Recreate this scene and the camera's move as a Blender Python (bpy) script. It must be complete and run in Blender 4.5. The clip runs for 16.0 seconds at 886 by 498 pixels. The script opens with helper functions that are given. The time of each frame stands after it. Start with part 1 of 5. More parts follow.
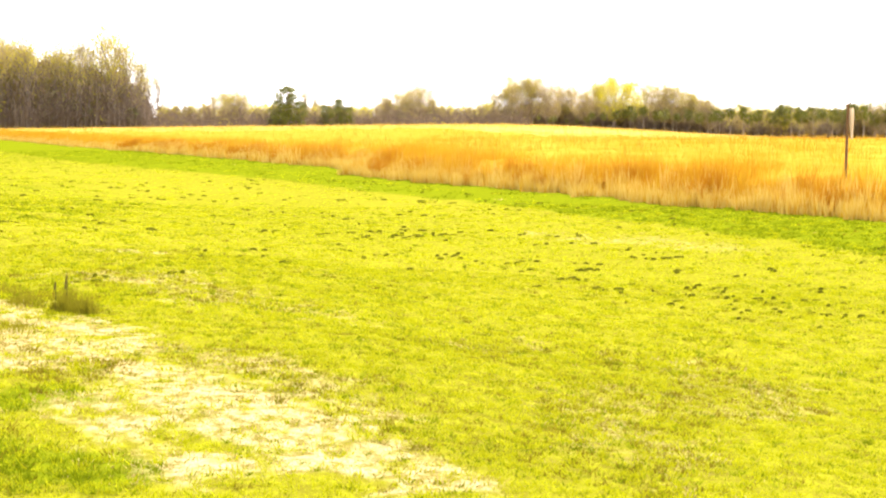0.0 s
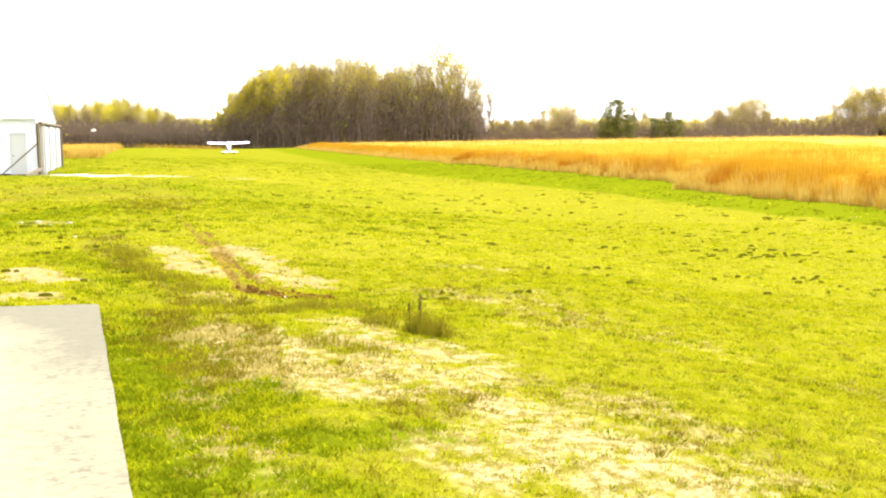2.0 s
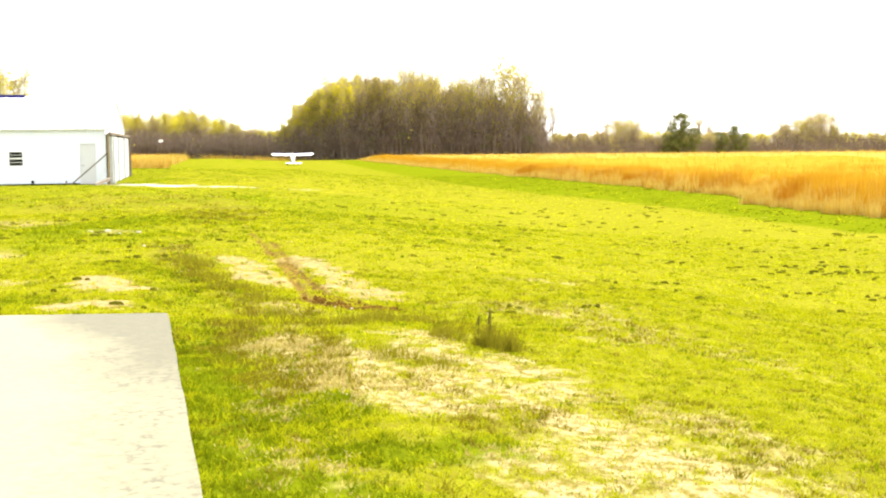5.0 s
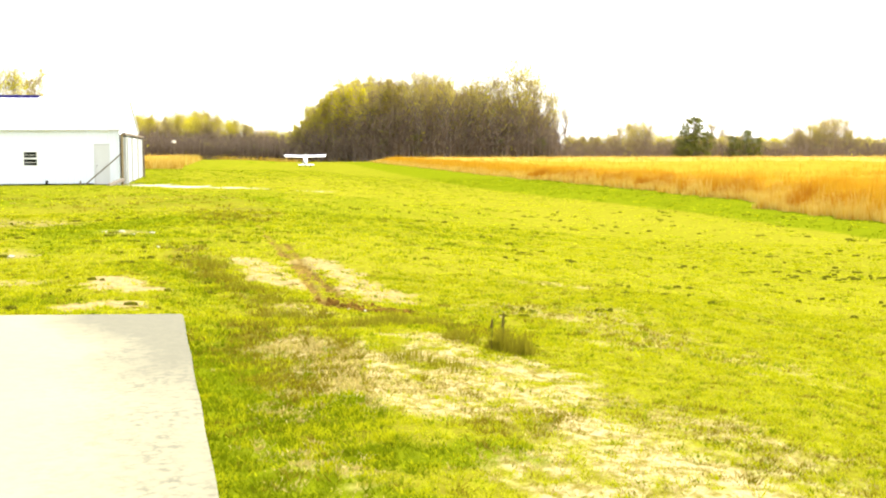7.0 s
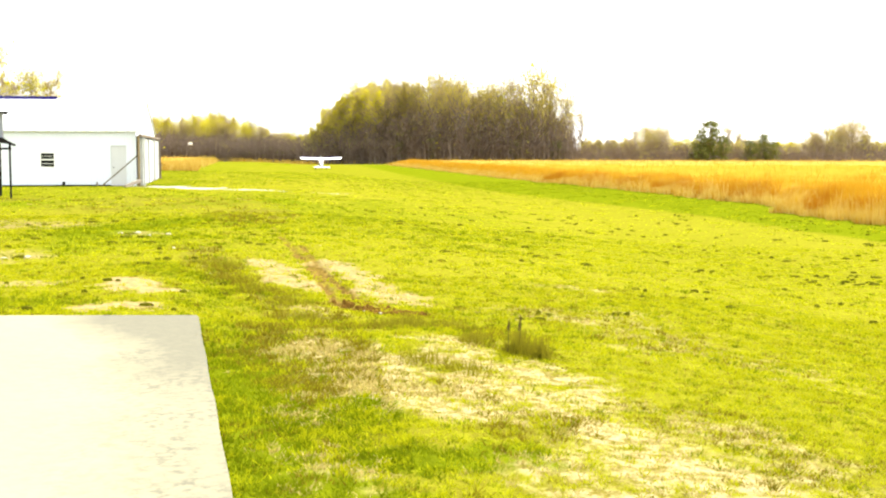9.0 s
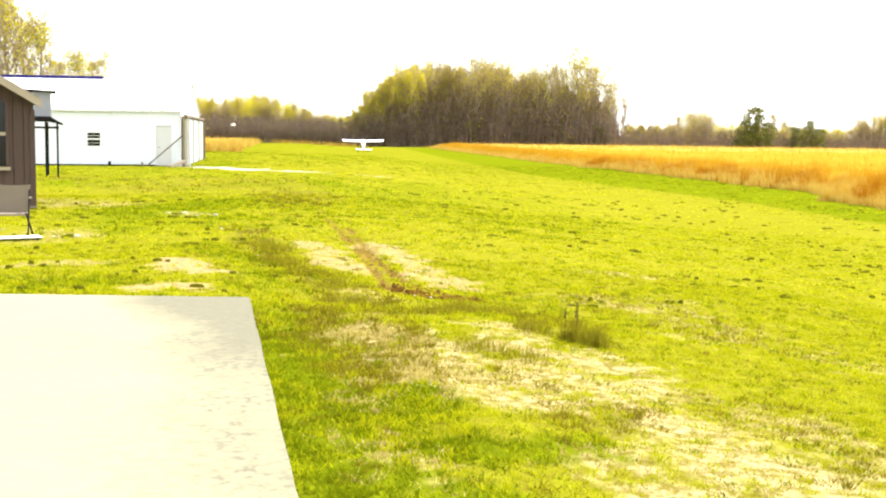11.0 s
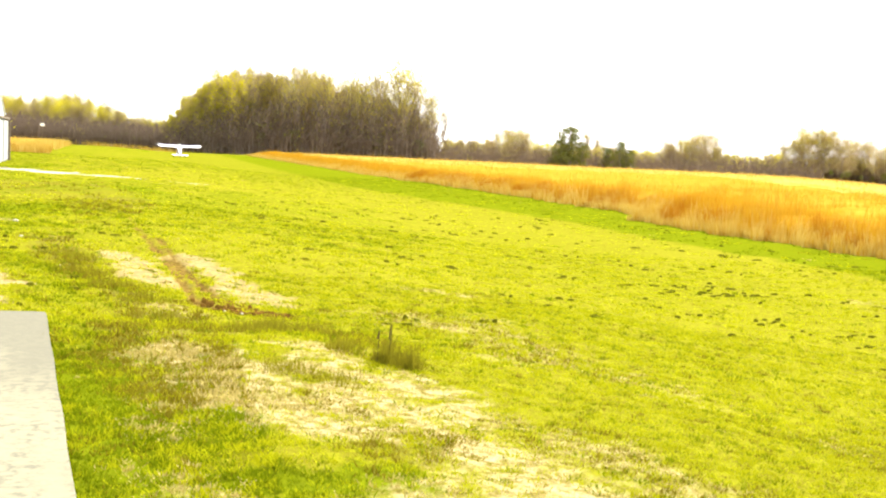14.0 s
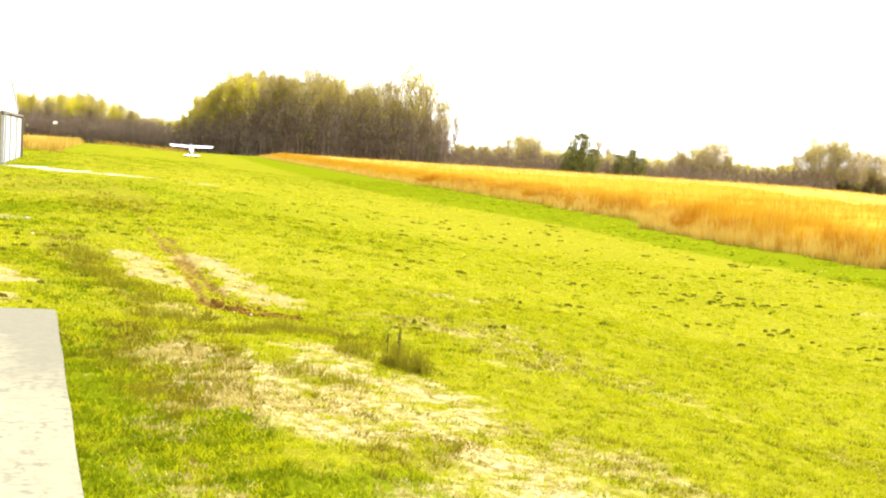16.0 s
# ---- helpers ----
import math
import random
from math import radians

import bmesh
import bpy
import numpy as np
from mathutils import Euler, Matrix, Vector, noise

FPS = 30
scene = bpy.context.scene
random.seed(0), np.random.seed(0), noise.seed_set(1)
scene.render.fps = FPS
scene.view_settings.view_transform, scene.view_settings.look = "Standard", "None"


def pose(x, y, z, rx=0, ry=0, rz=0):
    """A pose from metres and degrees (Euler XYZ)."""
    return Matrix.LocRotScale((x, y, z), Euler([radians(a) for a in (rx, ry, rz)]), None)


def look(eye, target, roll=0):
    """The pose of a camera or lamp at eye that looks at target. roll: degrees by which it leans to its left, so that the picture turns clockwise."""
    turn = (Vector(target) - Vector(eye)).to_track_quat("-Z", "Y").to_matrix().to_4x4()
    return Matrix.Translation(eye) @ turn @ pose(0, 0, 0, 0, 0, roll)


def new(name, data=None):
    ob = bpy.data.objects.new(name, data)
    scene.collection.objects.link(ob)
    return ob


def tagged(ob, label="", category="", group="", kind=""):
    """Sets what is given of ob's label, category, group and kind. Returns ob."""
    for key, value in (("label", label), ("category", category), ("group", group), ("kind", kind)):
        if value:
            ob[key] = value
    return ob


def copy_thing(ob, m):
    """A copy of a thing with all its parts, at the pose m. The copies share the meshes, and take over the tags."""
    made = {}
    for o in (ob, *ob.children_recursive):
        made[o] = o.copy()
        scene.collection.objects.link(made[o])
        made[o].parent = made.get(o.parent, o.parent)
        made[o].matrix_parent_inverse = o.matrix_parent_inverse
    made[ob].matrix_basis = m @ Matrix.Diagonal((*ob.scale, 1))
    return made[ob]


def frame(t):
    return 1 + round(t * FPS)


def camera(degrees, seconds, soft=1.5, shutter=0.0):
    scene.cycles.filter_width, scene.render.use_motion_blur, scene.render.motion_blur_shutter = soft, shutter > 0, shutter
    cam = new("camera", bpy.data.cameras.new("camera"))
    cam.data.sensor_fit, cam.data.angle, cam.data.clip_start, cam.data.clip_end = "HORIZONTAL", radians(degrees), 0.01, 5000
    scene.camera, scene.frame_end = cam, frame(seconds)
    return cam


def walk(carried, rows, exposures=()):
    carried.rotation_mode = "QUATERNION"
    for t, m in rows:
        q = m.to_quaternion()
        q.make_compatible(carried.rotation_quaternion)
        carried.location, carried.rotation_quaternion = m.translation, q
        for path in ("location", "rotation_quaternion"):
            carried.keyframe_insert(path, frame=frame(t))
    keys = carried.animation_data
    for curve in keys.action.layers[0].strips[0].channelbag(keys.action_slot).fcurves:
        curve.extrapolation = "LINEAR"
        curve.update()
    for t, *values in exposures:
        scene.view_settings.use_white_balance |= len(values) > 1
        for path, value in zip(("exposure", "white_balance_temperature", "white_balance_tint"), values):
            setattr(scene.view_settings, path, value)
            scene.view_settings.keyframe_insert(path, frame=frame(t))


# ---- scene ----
cam = camera(40.95, 16.0, soft=2.1)
walk(cam, [
# rows begin
    (0.0, look((0.136, -1.052, 1.631), (9.044, 16.714, -0.604), -0.50)),
    (0.5, look((0.049, -0.595, 1.635), (7.840, 17.712, -0.411), -1.86)),
    (1.0, look((-0.034, -0.425, 1.660), (5.888, 18.550, -0.545), -1.43)),
    (1.5, look((0.073, -0.157, 1.654), (4.528, 19.274, 0.049), -0.38)),
    (2.0, look((0.118, -0.094, 1.630), (3.909, 19.446, -0.323), -0.89)),
    (2.5, look((0.095, -0.042, 1.632), (3.751, 19.537, -0.185), -1.25)),
    (3.0, look((0.079, -0.009, 1.626), (3.457, 19.623, -0.157), -0.93)),
    (3.5, look((0.063, 0.003, 1.627), (3.082, 19.697, -0.112), -0.77)),
    (4.0, look((0.060, 0.022, 1.621), (2.912, 19.739, -0.140), -0.55)),
    (6.5, look((0.043, -0.021, 1.632), (2.755, 19.724, -0.037), -0.53)),
    (7.0, look((0.034, -0.021, 1.634), (2.623, 19.739, -0.054), -0.18)),
    (7.5, look((0.035, 0.001, 1.630), (2.587, 19.763, -0.095), 0.09)),
    (8.0, look((0.044, 0.033, 1.621), (2.634, 19.787, -0.124), 0.16)),
    (8.5, look((0.033, 0.036, 1.624), (2.460, 19.820, -0.016), 0.03)),
    (9.0, look((0.029, 0.043, 1.622), (2.367, 19.838, -0.015), 0.05)),
    (11.3, look((-0.093, 0.285, 1.618), (1.552, 20.119, -0.356), 0.69)),
    (11.5, look((-0.091, 0.349, 1.617), (2.277, 20.107, -0.382), -0.18)),
    (12.0, look((-0.097, 0.443, 1.653), (2.755, 20.164, -0.062), 2.63)),
    (12.5, look((-0.053, 0.464, 1.638), (3.357, 20.057, -0.477), 2.47)),
    (13.0, look((-0.058, 0.443, 1.652), (3.637, 20.005, -0.272), 3.17)),
    (13.5, look((-0.040, 0.436, 1.651), (3.636, 19.995, -0.339), 2.59)),
    (14.0, look((-0.021, 0.427, 1.661), (4.659, 19.802, 0.016), 2.65)),
    (14.5, look((-0.015, 0.434, 1.658), (4.905, 19.738, -0.111), 3.11)),
    (15.0, look((-0.018, 0.427, 1.659), (4.824, 19.754, -0.074), 3.02)),
    (15.5, look((-0.020, 0.433, 1.657), (4.637, 19.814, 0.016), 3.17)),
    (16.0, look((-0.028, 0.435, 1.663), (4.494, 19.853, 0.084), 3.61)),
# rows end
], exposures=[(0.0, 2.21, 6500, 16), (0.5, 2.20, 6500, 15.5), (1.5, 2.1, 6500, 14), (4.0, 2.08, 6500, 11.5), (9.0, 2.06, 6500, 9), (12.5, 2.06, 6500, 10), (16.0, 2.08, 6500, 11)])

# ---- daylight: hazy spring sun, bright white sky ----
SUN_EL, SUN_AZ = 54.0, 62.0            # degrees; azimuth from +y towards +x
world = bpy.data.worlds.new("sky")
scene.world = world
world.use_nodes = True
wn = world.node_tree
sky = wn.nodes.new("ShaderNodeTexSky")
sky.sky_type, sky.sun_disc = "NISHITA", False
sky.sun_elevation, sky.sun_rotation = radians(SUN_EL), radians(SUN_AZ)
sky.air_density, sky.dust_density, sky.ozone_density = 1.0, 1.5, 1.0
haze = wn.nodes.new("ShaderNodeMix")         # thin white overcast over the blue
haze.data_type = "RGBA"
haze.inputs[0].default_value, haze.inputs[7].default_value = 0.8, (6.6, 6.5, 6.3, 1)
wn.links.new(sky.outputs[0], haze.inputs[6])
wn.links.new(haze.outputs[2], wn.nodes["Background"].inputs["Color"])
wn.nodes["Background"].inputs["Strength"].default_value = 0.12
sun = new("sun", bpy.data.lights.new("sun", "SUN"))
sun.data.energy, sun.data.angle, sun.data.color = 2.6, radians(4), (1.0, 0.95, 0.86)
sv = Vector((math.sin(radians(SUN_AZ)) * math.cos(radians(SUN_EL)), math.cos(radians(SUN_AZ)) * math.cos(radians(SUN_EL)), math.sin(radians(SUN_EL))))
sun.matrix_world = look(sv * 50, (0, 0, 0))


# ---- materials ----
def mat(name, base, base2=None, rough=0.85, scale=3.0, fine=40.0, bump=0.15, metal=0.0, mix=0.5, obj_var=0.0, isl_var=0.0, stretch=(1, 1, 1), spec=0.3, trans=0.0):
    """A surface with variation at two scales, fine relief and, if wanted, a shift from piece to piece."""
    m = bpy.data.materials.new(name)
    m.use_nodes = True
    t = m.node_tree
    b = t.nodes["Principled BSDF"]
    b.inputs["Roughness"].default_value, b.inputs["Metallic"].default_value = rough, metal
    b.inputs["Specular IOR Level"].default_value = spec
    base2 = base2 or tuple(c * 0.7 for c in base)
    co = t.nodes.new("ShaderNodeTexCoord")
    mp = t.nodes.new("ShaderNodeMapping")
    mp.inputs["Scale"].default_value = stretch
    t.links.new(co.outputs["Object"], mp.inputs[0])
    n1, n2 = t.nodes.new("ShaderNodeTexNoise"), t.nodes.new("ShaderNodeTexNoise")
    for n, s in ((n1, scale), (n2, fine)):
        n.inputs["Scale"].default_value, n.inputs["Detail"].default_value = s, 4
        t.links.new(mp.outputs[0], n.inputs["Vector"])
    add = t.nodes.new("ShaderNodeMath")
    add.operation = "ADD"
    t.links.new(n1.outputs["Fac"], add.inputs[0])
    t.links.new(n2.outputs["Fac"], add.inputs[1])
    last = add.outputs[0]
    for amount, node, sock in ((obj_var, "ShaderNodeObjectInfo", "Random"), (isl_var, "ShaderNodeNewGeometry", "Random Per Island")):
        if amount:
            src = t.nodes.new(node)
            ma = t.nodes.new("ShaderNodeMath")
            ma.operation = "MULTIPLY_ADD"
            ma.inputs[1].default_value = amount
            t.links.new(src.outputs[sock], ma.inputs[0])
            t.links.new(last, ma.inputs[2])
            sb = t.nodes.new("ShaderNodeMath")
            sb.operation = "SUBTRACT"
            sb.inputs[1].default_value = amount / 2
            t.links.new(ma.outputs[0], sb.inputs[0])
            last = sb.outputs[0]
    rp = t.nodes.new("ShaderNodeMapRange")
    rp.inputs["From Min"].default_value, rp.inputs["From Max"].default_value = 1 - mix, 1 + mix
    t.links.new(last, rp.inputs["Value"])
    mx = t.nodes.new("ShaderNodeMix")
    mx.data_type = "RGBA"
    mx.inputs[6].default_value, mx.inputs[7].default_value = (*base2, 1), (*base, 1)
    t.links.new(rp.outputs[0], mx.inputs[0])
    t.links.new(mx.outputs[2], b.inputs["Base Color"])
    if bump:
        bp = t.nodes.new("ShaderNodeBump")
        bp.inputs["Strength"].default_value, bp.inputs["Distance"].default_value = bump, 0.02
        t.links.new(n2.outputs["Fac"], bp.inputs["Height"])
        t.links.new(bp.outputs[0], b.inputs["Normal"])
    if trans:
        tr = t.nodes.new("ShaderNodeBsdfTranslucent")
        sh = t.nodes.new("ShaderNodeMixShader")
        sh.inputs[0].default_value = trans
        t.links.new(mx.outputs[2], tr.inputs[0])
        t.links.new(b.outputs[0], sh.inputs[1])
        t.links.new(tr.outputs[0], sh.inputs[2])
        t.links.new(sh.outputs[0], t.nodes["Material Output"].inputs[0])
    return m


M = {
    "white_metal": mat("painted_sheet_metal", (0.69, 0.735, 0.80), (0.61, 0.65, 0.71), 0.45, 0.6, 12, 0.05),
    "door_sheet": mat("grey_weathered_door_sheet", (0.58, 0.58, 0.565), (0.36, 0.36, 0.35), 0.6, 2.2, 14, 0.06, stretch=(1, 1, 0.06), obj_var=0.6),
    "roof_metal": mat("white_roof_sheet", (0.82, 0.83, 0.84), (0.7, 0.71, 0.73), 0.4, 0.5, 9, 0.04),
    "blue_metal": mat("blue_ridge_cap", (0.025, 0.022, 0.12), (0.018, 0.016, 0.08), 0.6, spec=0.1),
    "grey_trim": mat("grey_trim", (0.42, 0.43, 0.42), (0.3, 0.31, 0.3), 0.6),
    "grey_door": mat("pale_grey_door", (0.56, 0.575, 0.58), (0.50, 0.51, 0.51), 0.5),
    "old_wood": mat("weathered_timber", (0.20, 0.155, 0.105), (0.11, 0.085, 0.06), 0.9, 2, 30, 0.4, stretch=(1, 1, 0.15)),
    "brown_siding": mat("brown_board_siding", (0.085, 0.056, 0.047), (0.055, 0.037, 0.032), 0.95, 1.5, 30, 0.3, stretch=(1, 1, 0.1), obj_var=0.5),
    "grey_wood": mat("grey_weathered_wood", (0.20, 0.17, 0.13), (0.13, 0.11, 0.085), 0.9, 3, 40, 0.3, stretch=(1, 1, 0.2)),
    "cream_paint": mat("cream_painted_fascia", (0.34, 0.29, 0.21), (0.24, 0.2, 0.15), 0.8),
    "dark_metal": mat("dark_steel", (0.012, 0.012, 0.013), (0.008, 0.008, 0.008), 0.8, spec=0.15),
    "shingle": mat("dark_shingle_roof", (0.018, 0.016, 0.015), (0.010, 0.009, 0.009), 1.0, 4, 30, 0.5, spec=0.1),
    "concrete": mat("old_concrete", (0.256, 0.236, 0.152), (0.222, 0.204, 0.133), 0.95, 0.5, 12, 0.2, mix=0.35, spec=0.1),
    "glass": mat("dark_window_glass", (0.010, 0.011, 0.013), (0.006, 0.007, 0.009), 0.12, bump=0, spec=0.25),
    "white_paint": mat("white_painted_trim", (0.8, 0.8, 0.78), (0.68, 0.68, 0.66), 0.5),
    "fabric_white": mat("doped_white_fabric", (0.82, 0.82, 0.81), (0.72, 0.72, 0.72), 0.35, 1.2, 25, 0.03, spec=0.5),
    "fabric_silver": mat("silver_doped_fabric", (0.27, 0.27, 0.275), (0.21, 0.21, 0.22), 0.4, 1.5, 25, 0.04, spec=0.5),
    "rubber": mat("black_rubber", (0.02, 0.02, 0.02), (0.012, 0.012, 0.012), 0.9),
    "black_paint": mat("black_engine_cowl", (0.02, 0.02, 0.022), (0.012, 0.012, 0.013), 0.4),
    "bark": mat("grey_brown_bark", (0.30, 0.245, 0.195), (0.14, 0.11, 0.09), 0.95, 1.5, 12, 0.4, obj_var=0.9),
    "twig": mat("bare_twigs", (0.37, 0.285, 0.15), (0.22, 0.165, 0.10), 0.95, 0.15, 6, 0, isl_var=0.4, obj_var=0.9, trans=0.35),
    # real buds, their yellow raised to hold the sky's glow on crown tops
    "bud": mat("buds_and_sky_glow", (0.56, 0.50, 0.05), (0.40, 0.34, 0.045), 0.9, 0.15, 6, 0, isl_var=0.5, obj_var=0.9, trans=0.45),
    "bud_yellow": mat("bright_spring_leaves", (0.62, 0.56, 0.02), (0.46, 0.41, 0.015), 0.9, 0.2, 6, 0, isl_var=0.6, obj_var=0.3, trans=0.35),
    "needle": mat("pine_needles", (0.15, 0.158, 0.020), (0.062, 0.070, 0.012), 0.9, 0.3, 6, 0, isl_var=0.6, obj_var=0.4),
    "brush": mat("woodland_brush", (0.150, 0.113, 0.080), (0.100, 0.075, 0.055), 0.95, 0.1, 4, 0, isl_var=0.3, spec=0.0, trans=0.45),
    "stem_pole": mat("pale_saplings", (0.27, 0.215, 0.165), (0.16, 0.125, 0.10), 0.95, 0.1, 4, 0, isl_var=0.6, spec=0.0, trans=0.3),
    "russet": mat("russet_dry_grass", (0.42, 0.20, 0.014), (0.28, 0.105, 0.006), 1.0, 0.4, 2, 0, isl_var=0.4, trans=0.25, spec=0.0),
    "gold_blade": mat("dry_golden_grass", (0.49, 0.31, 0.022), (0.38, 0.18, 0.007), 1.0, 0.45, 1.6, 0, isl_var=0.35, trans=0.3, spec=0.0, mix=0.24),
    "gold_pale": mat("pale_dry_grass", (0.425, 0.268, 0.034), (0.335, 0.175, 0.012), 1.0, 0.3, 1.4, 0, isl_var=0.35, trans=0.25, spec=0.0, mix=0.28),
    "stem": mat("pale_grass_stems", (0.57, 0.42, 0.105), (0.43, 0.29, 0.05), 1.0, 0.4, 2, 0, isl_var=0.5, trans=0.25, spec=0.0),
    "clod": mat("dark_soil_clods", (0.105, 0.102, 0.007), (0.055, 0.055, 0.004), 1.0, 2, 30, 0.3, isl_var=0.5, spec=0.0),
    "weed": mat("rank_weed_leaves", (0.25, 0.225, 0.014), (0.15, 0.134, 0.010), 1.0, 1, 10, 0, isl_var=0.6, trans=0.4, spec=0.0),
    "stone": mat("pale_gravel", (0.40, 0.37, 0.25), (0.27, 0.245, 0.165), 0.9, 2, 20, 0.2, isl_var=0.4),
}


# ---- mesh helpers ----
def mesh_ob(name, verts, faces, mats, parent=None, mat_ids=None, smooth=False):
    me = bpy.data.meshes.new(name)
    me.from_pydata([tuple(v) for v in verts], [], faces)
    for m in (mats if isinstance(mats, (list, tuple)) else [mats]):
        me.materials.append(m)
    if mat_ids is not None:
        me.polygons.foreach_set("material_index", mat_ids)
    if smooth:
        me.polygons.foreach_set("use_smooth", [True] * len(me.polygons))
    me.update()
    ob = new(name, me)
    if parent:
        ob.parent = parent
    return ob


def soup(name, tris, mats, mat_ids=None, parent=None):
    """One mesh from an array of triangles (n, 3, 3)."""
    tris = np.asarray(tris, dtype=np.float32)
    n = len(tris)
    me = bpy.data.meshes.new(name)
    me.vertices.add(3 * n)
    me.vertices.foreach_set("co", tris.ravel())
    me.loops.add(3 * n)
    me.loops.foreach_set("vertex_index", np.arange(3 * n, dtype=np.int32))
    me.polygons.add(n)
    me.polygons.foreach_set("loop_start", np.arange(0, 3 * n, 3, dtype=np.int32))
    for m in (mats if isinstance(mats, (list, tuple)) else [mats]):
        me.materials.append(m)
    if mat_ids is not None:
        me.polygons.foreach_set("material_index", np.asarray(mat_ids, dtype=np.int32))
    me.update()
    me.validate()
    ob = new(name, me)
    if parent:
        ob.parent = parent
    return ob


def part(name, bm, material, parent, label=""):
    me = bpy.data.meshes.new(name)
    bm.to_mesh(me)
    bm.free()
    me.materials.append(material)
    ob = new(name, me)
    ob.parent = parent
    if label:
        ob["label"] = label
    return ob


def box(x0, x1, y0, y1, z0, z1, bevel=0.0):
    bm = bmesh.new()
    bmesh.ops.create_cube(bm, size=1.0)
    for v in bm.verts:
        v.co = Vector(((x0 + x1) / 2 + v.co.x * (x1 - x0), (y0 + y1) / 2 + v.co.y * (y1 - y0), (z0 + z1) / 2 + v.co.z * (z1 - z0)))
    if bevel:
        bmesh.ops.bevel(bm, geom=bm.edges[:], offset=bevel, segments=1, affect="EDGES")
    return bm


def beam(p, q, w, d=None, bevel=0.0):
    """A square-cut bar from p to q."""
    p, q = Vector(p), Vector(q)
    bm = box(-w / 2, w / 2, -(d or w) / 2, (d or w) / 2, 0, (q - p).length, bevel)
    bm.transform(Matrix.Translation(p) @ (q - p).to_track_quat("Z", "Y").to_matrix().to_4x4())
    return bm


def rod(p, q, r, r2=None, n=10):
    p, q = Vector(p), Vector(q)
    bm = bmesh.new()
    bmesh.ops.create_cone(bm, cap_ends=True, segments=n, radius1=r, radius2=r if r2 is None else r2, depth=(q - p).length)
    bm.transform(Matrix.Translation((p + q) / 2) @ (q - p).to_track_quat("Z", "Y").to_matrix().to_4x4())
    return bm


def prism(pts, z0, z1, axis="z"):
    """A flat outline, drawn out along an axis. pts: (a, b) pairs."""
    bm = bmesh.new()
    def at(a, b, c):
        return {"z": (a, b, c), "y": (a, c, b), "x": (c, a, b)}[axis]
    lo = [bm.verts.new(at(a, b, z0)) for a, b in pts]
    hi = [bm.verts.new(at(a, b, z1)) for a, b in pts]
    bm.faces.new(lo[::-1])
    bm.faces.new(hi)
    n = len(pts)
    for i in range(n):
        bm.faces.new((lo[i], lo[(i + 1) % n], hi[(i + 1) % n], hi[i]))
    bmesh.ops.recalc_face_normals(bm, faces=bm.faces[:])
    return bm


def thing(name, x, y, z, rz=0, label="", category="", group=""):
    ob = new(name)
    ob.matrix_world = pose(x, y, z, 0, 0, rz)
    return tagged(ob, label, category, group)


# ---- the lie of the land ----
def step(a, b, v):
    t = np.clip((np.asarray(v, dtype=float) - a) / (b - a), 0, 1)
    return t * t * (3 - 2 * t)


def land(x, y):
    """Height of the ground: a low rise by the hangars, the strip about a metre lower, falling away far off to the east."""
    x, y = np.asarray(x, dtype=float), np.asarray(y, dtype=float)
    a = np.maximum(step(-1.5, 12, x), step(95, 140, y))
    low = 1.0 + 0.2 * step(40, 140, y)
    high = 0.18 * step(18, 45, y)
    z = -(high * (1 - a) + low * a)
    az = np.degrees(np.arctan2(x, y))
    far = np.hypot(x, y)
    # a low swell beside the slab, and the dip beyond it where the wheel tracks bend
    z = z + 0.11 * step(4.5, 7, y) * (1 - step(9.5, 12, y)) * step(-0.3, 0.6, x) * (1 - step(3.5, 6, x))
    z = z - 0.13 * step(11, 13, y) * (1 - step(17, 22, y)) * step(-2.2, -0.4, x) * (1 - step(1.5, 4, x))
    z = z + 0.6 * step(85, 135, y) * (1 - step(-13, 3, x))      # the rise at the strip's far west side
    return z - 4.2 * step(28, 47, az) * step(60, 290, far) * (y > -200)


def wob(x, y, s, seed=0.0):
    """Cheap smooth noise in -1..1."""
    x, y = np.asarray(x, dtype=float) / s + seed, np.asarray(y, dtype=float) / s - seed
    return (np.sin(1.7 * x + 2.1 * np.sin(0.9 * y + seed)) + np.sin(2.3 * y + 1.9 * np.sin(1.1 * x - seed)) + 0.7 * np.sin(3.9 * x + 3.1 * y + 2 * np.sin(2.2 * y))) / 2.7


def grain(x, y, s, seed=0.0):
    """Lattice noise in -1..1, with no repeat."""
    u, v = np.asarray(x, dtype=float) / s + 17.3 * seed, np.asarray(y, dtype=float) / s - 9.1 * seed
    i, j = np.floor(u), np.floor(v)
    f, g = u - i, v - j
    f, g = f * f * (3 - 2 * f), g * g * (3 - 2 * g)

    def at(a, b):
        h = np.sin(a * 127.1 + b * 311.7) * 43758.5453
        return 2 * (h - np.floor(h)) - 1
    return (at(i, j) * (1 - f) + at(i + 1, j) * f) * (1 - g) + (at(i, j + 1) * (1 - f) + at(i + 1, j + 1) * f) * g


def turf(x, y):
    """The ground with its small humps and hollows."""
    near = 1 - step(40, 90, np.hypot(x, y))
    return land(x, y) + near * (0.025 * wob(x, y, 1.3, 2) + 0.012 * wob(x, y, 0.4, 5))


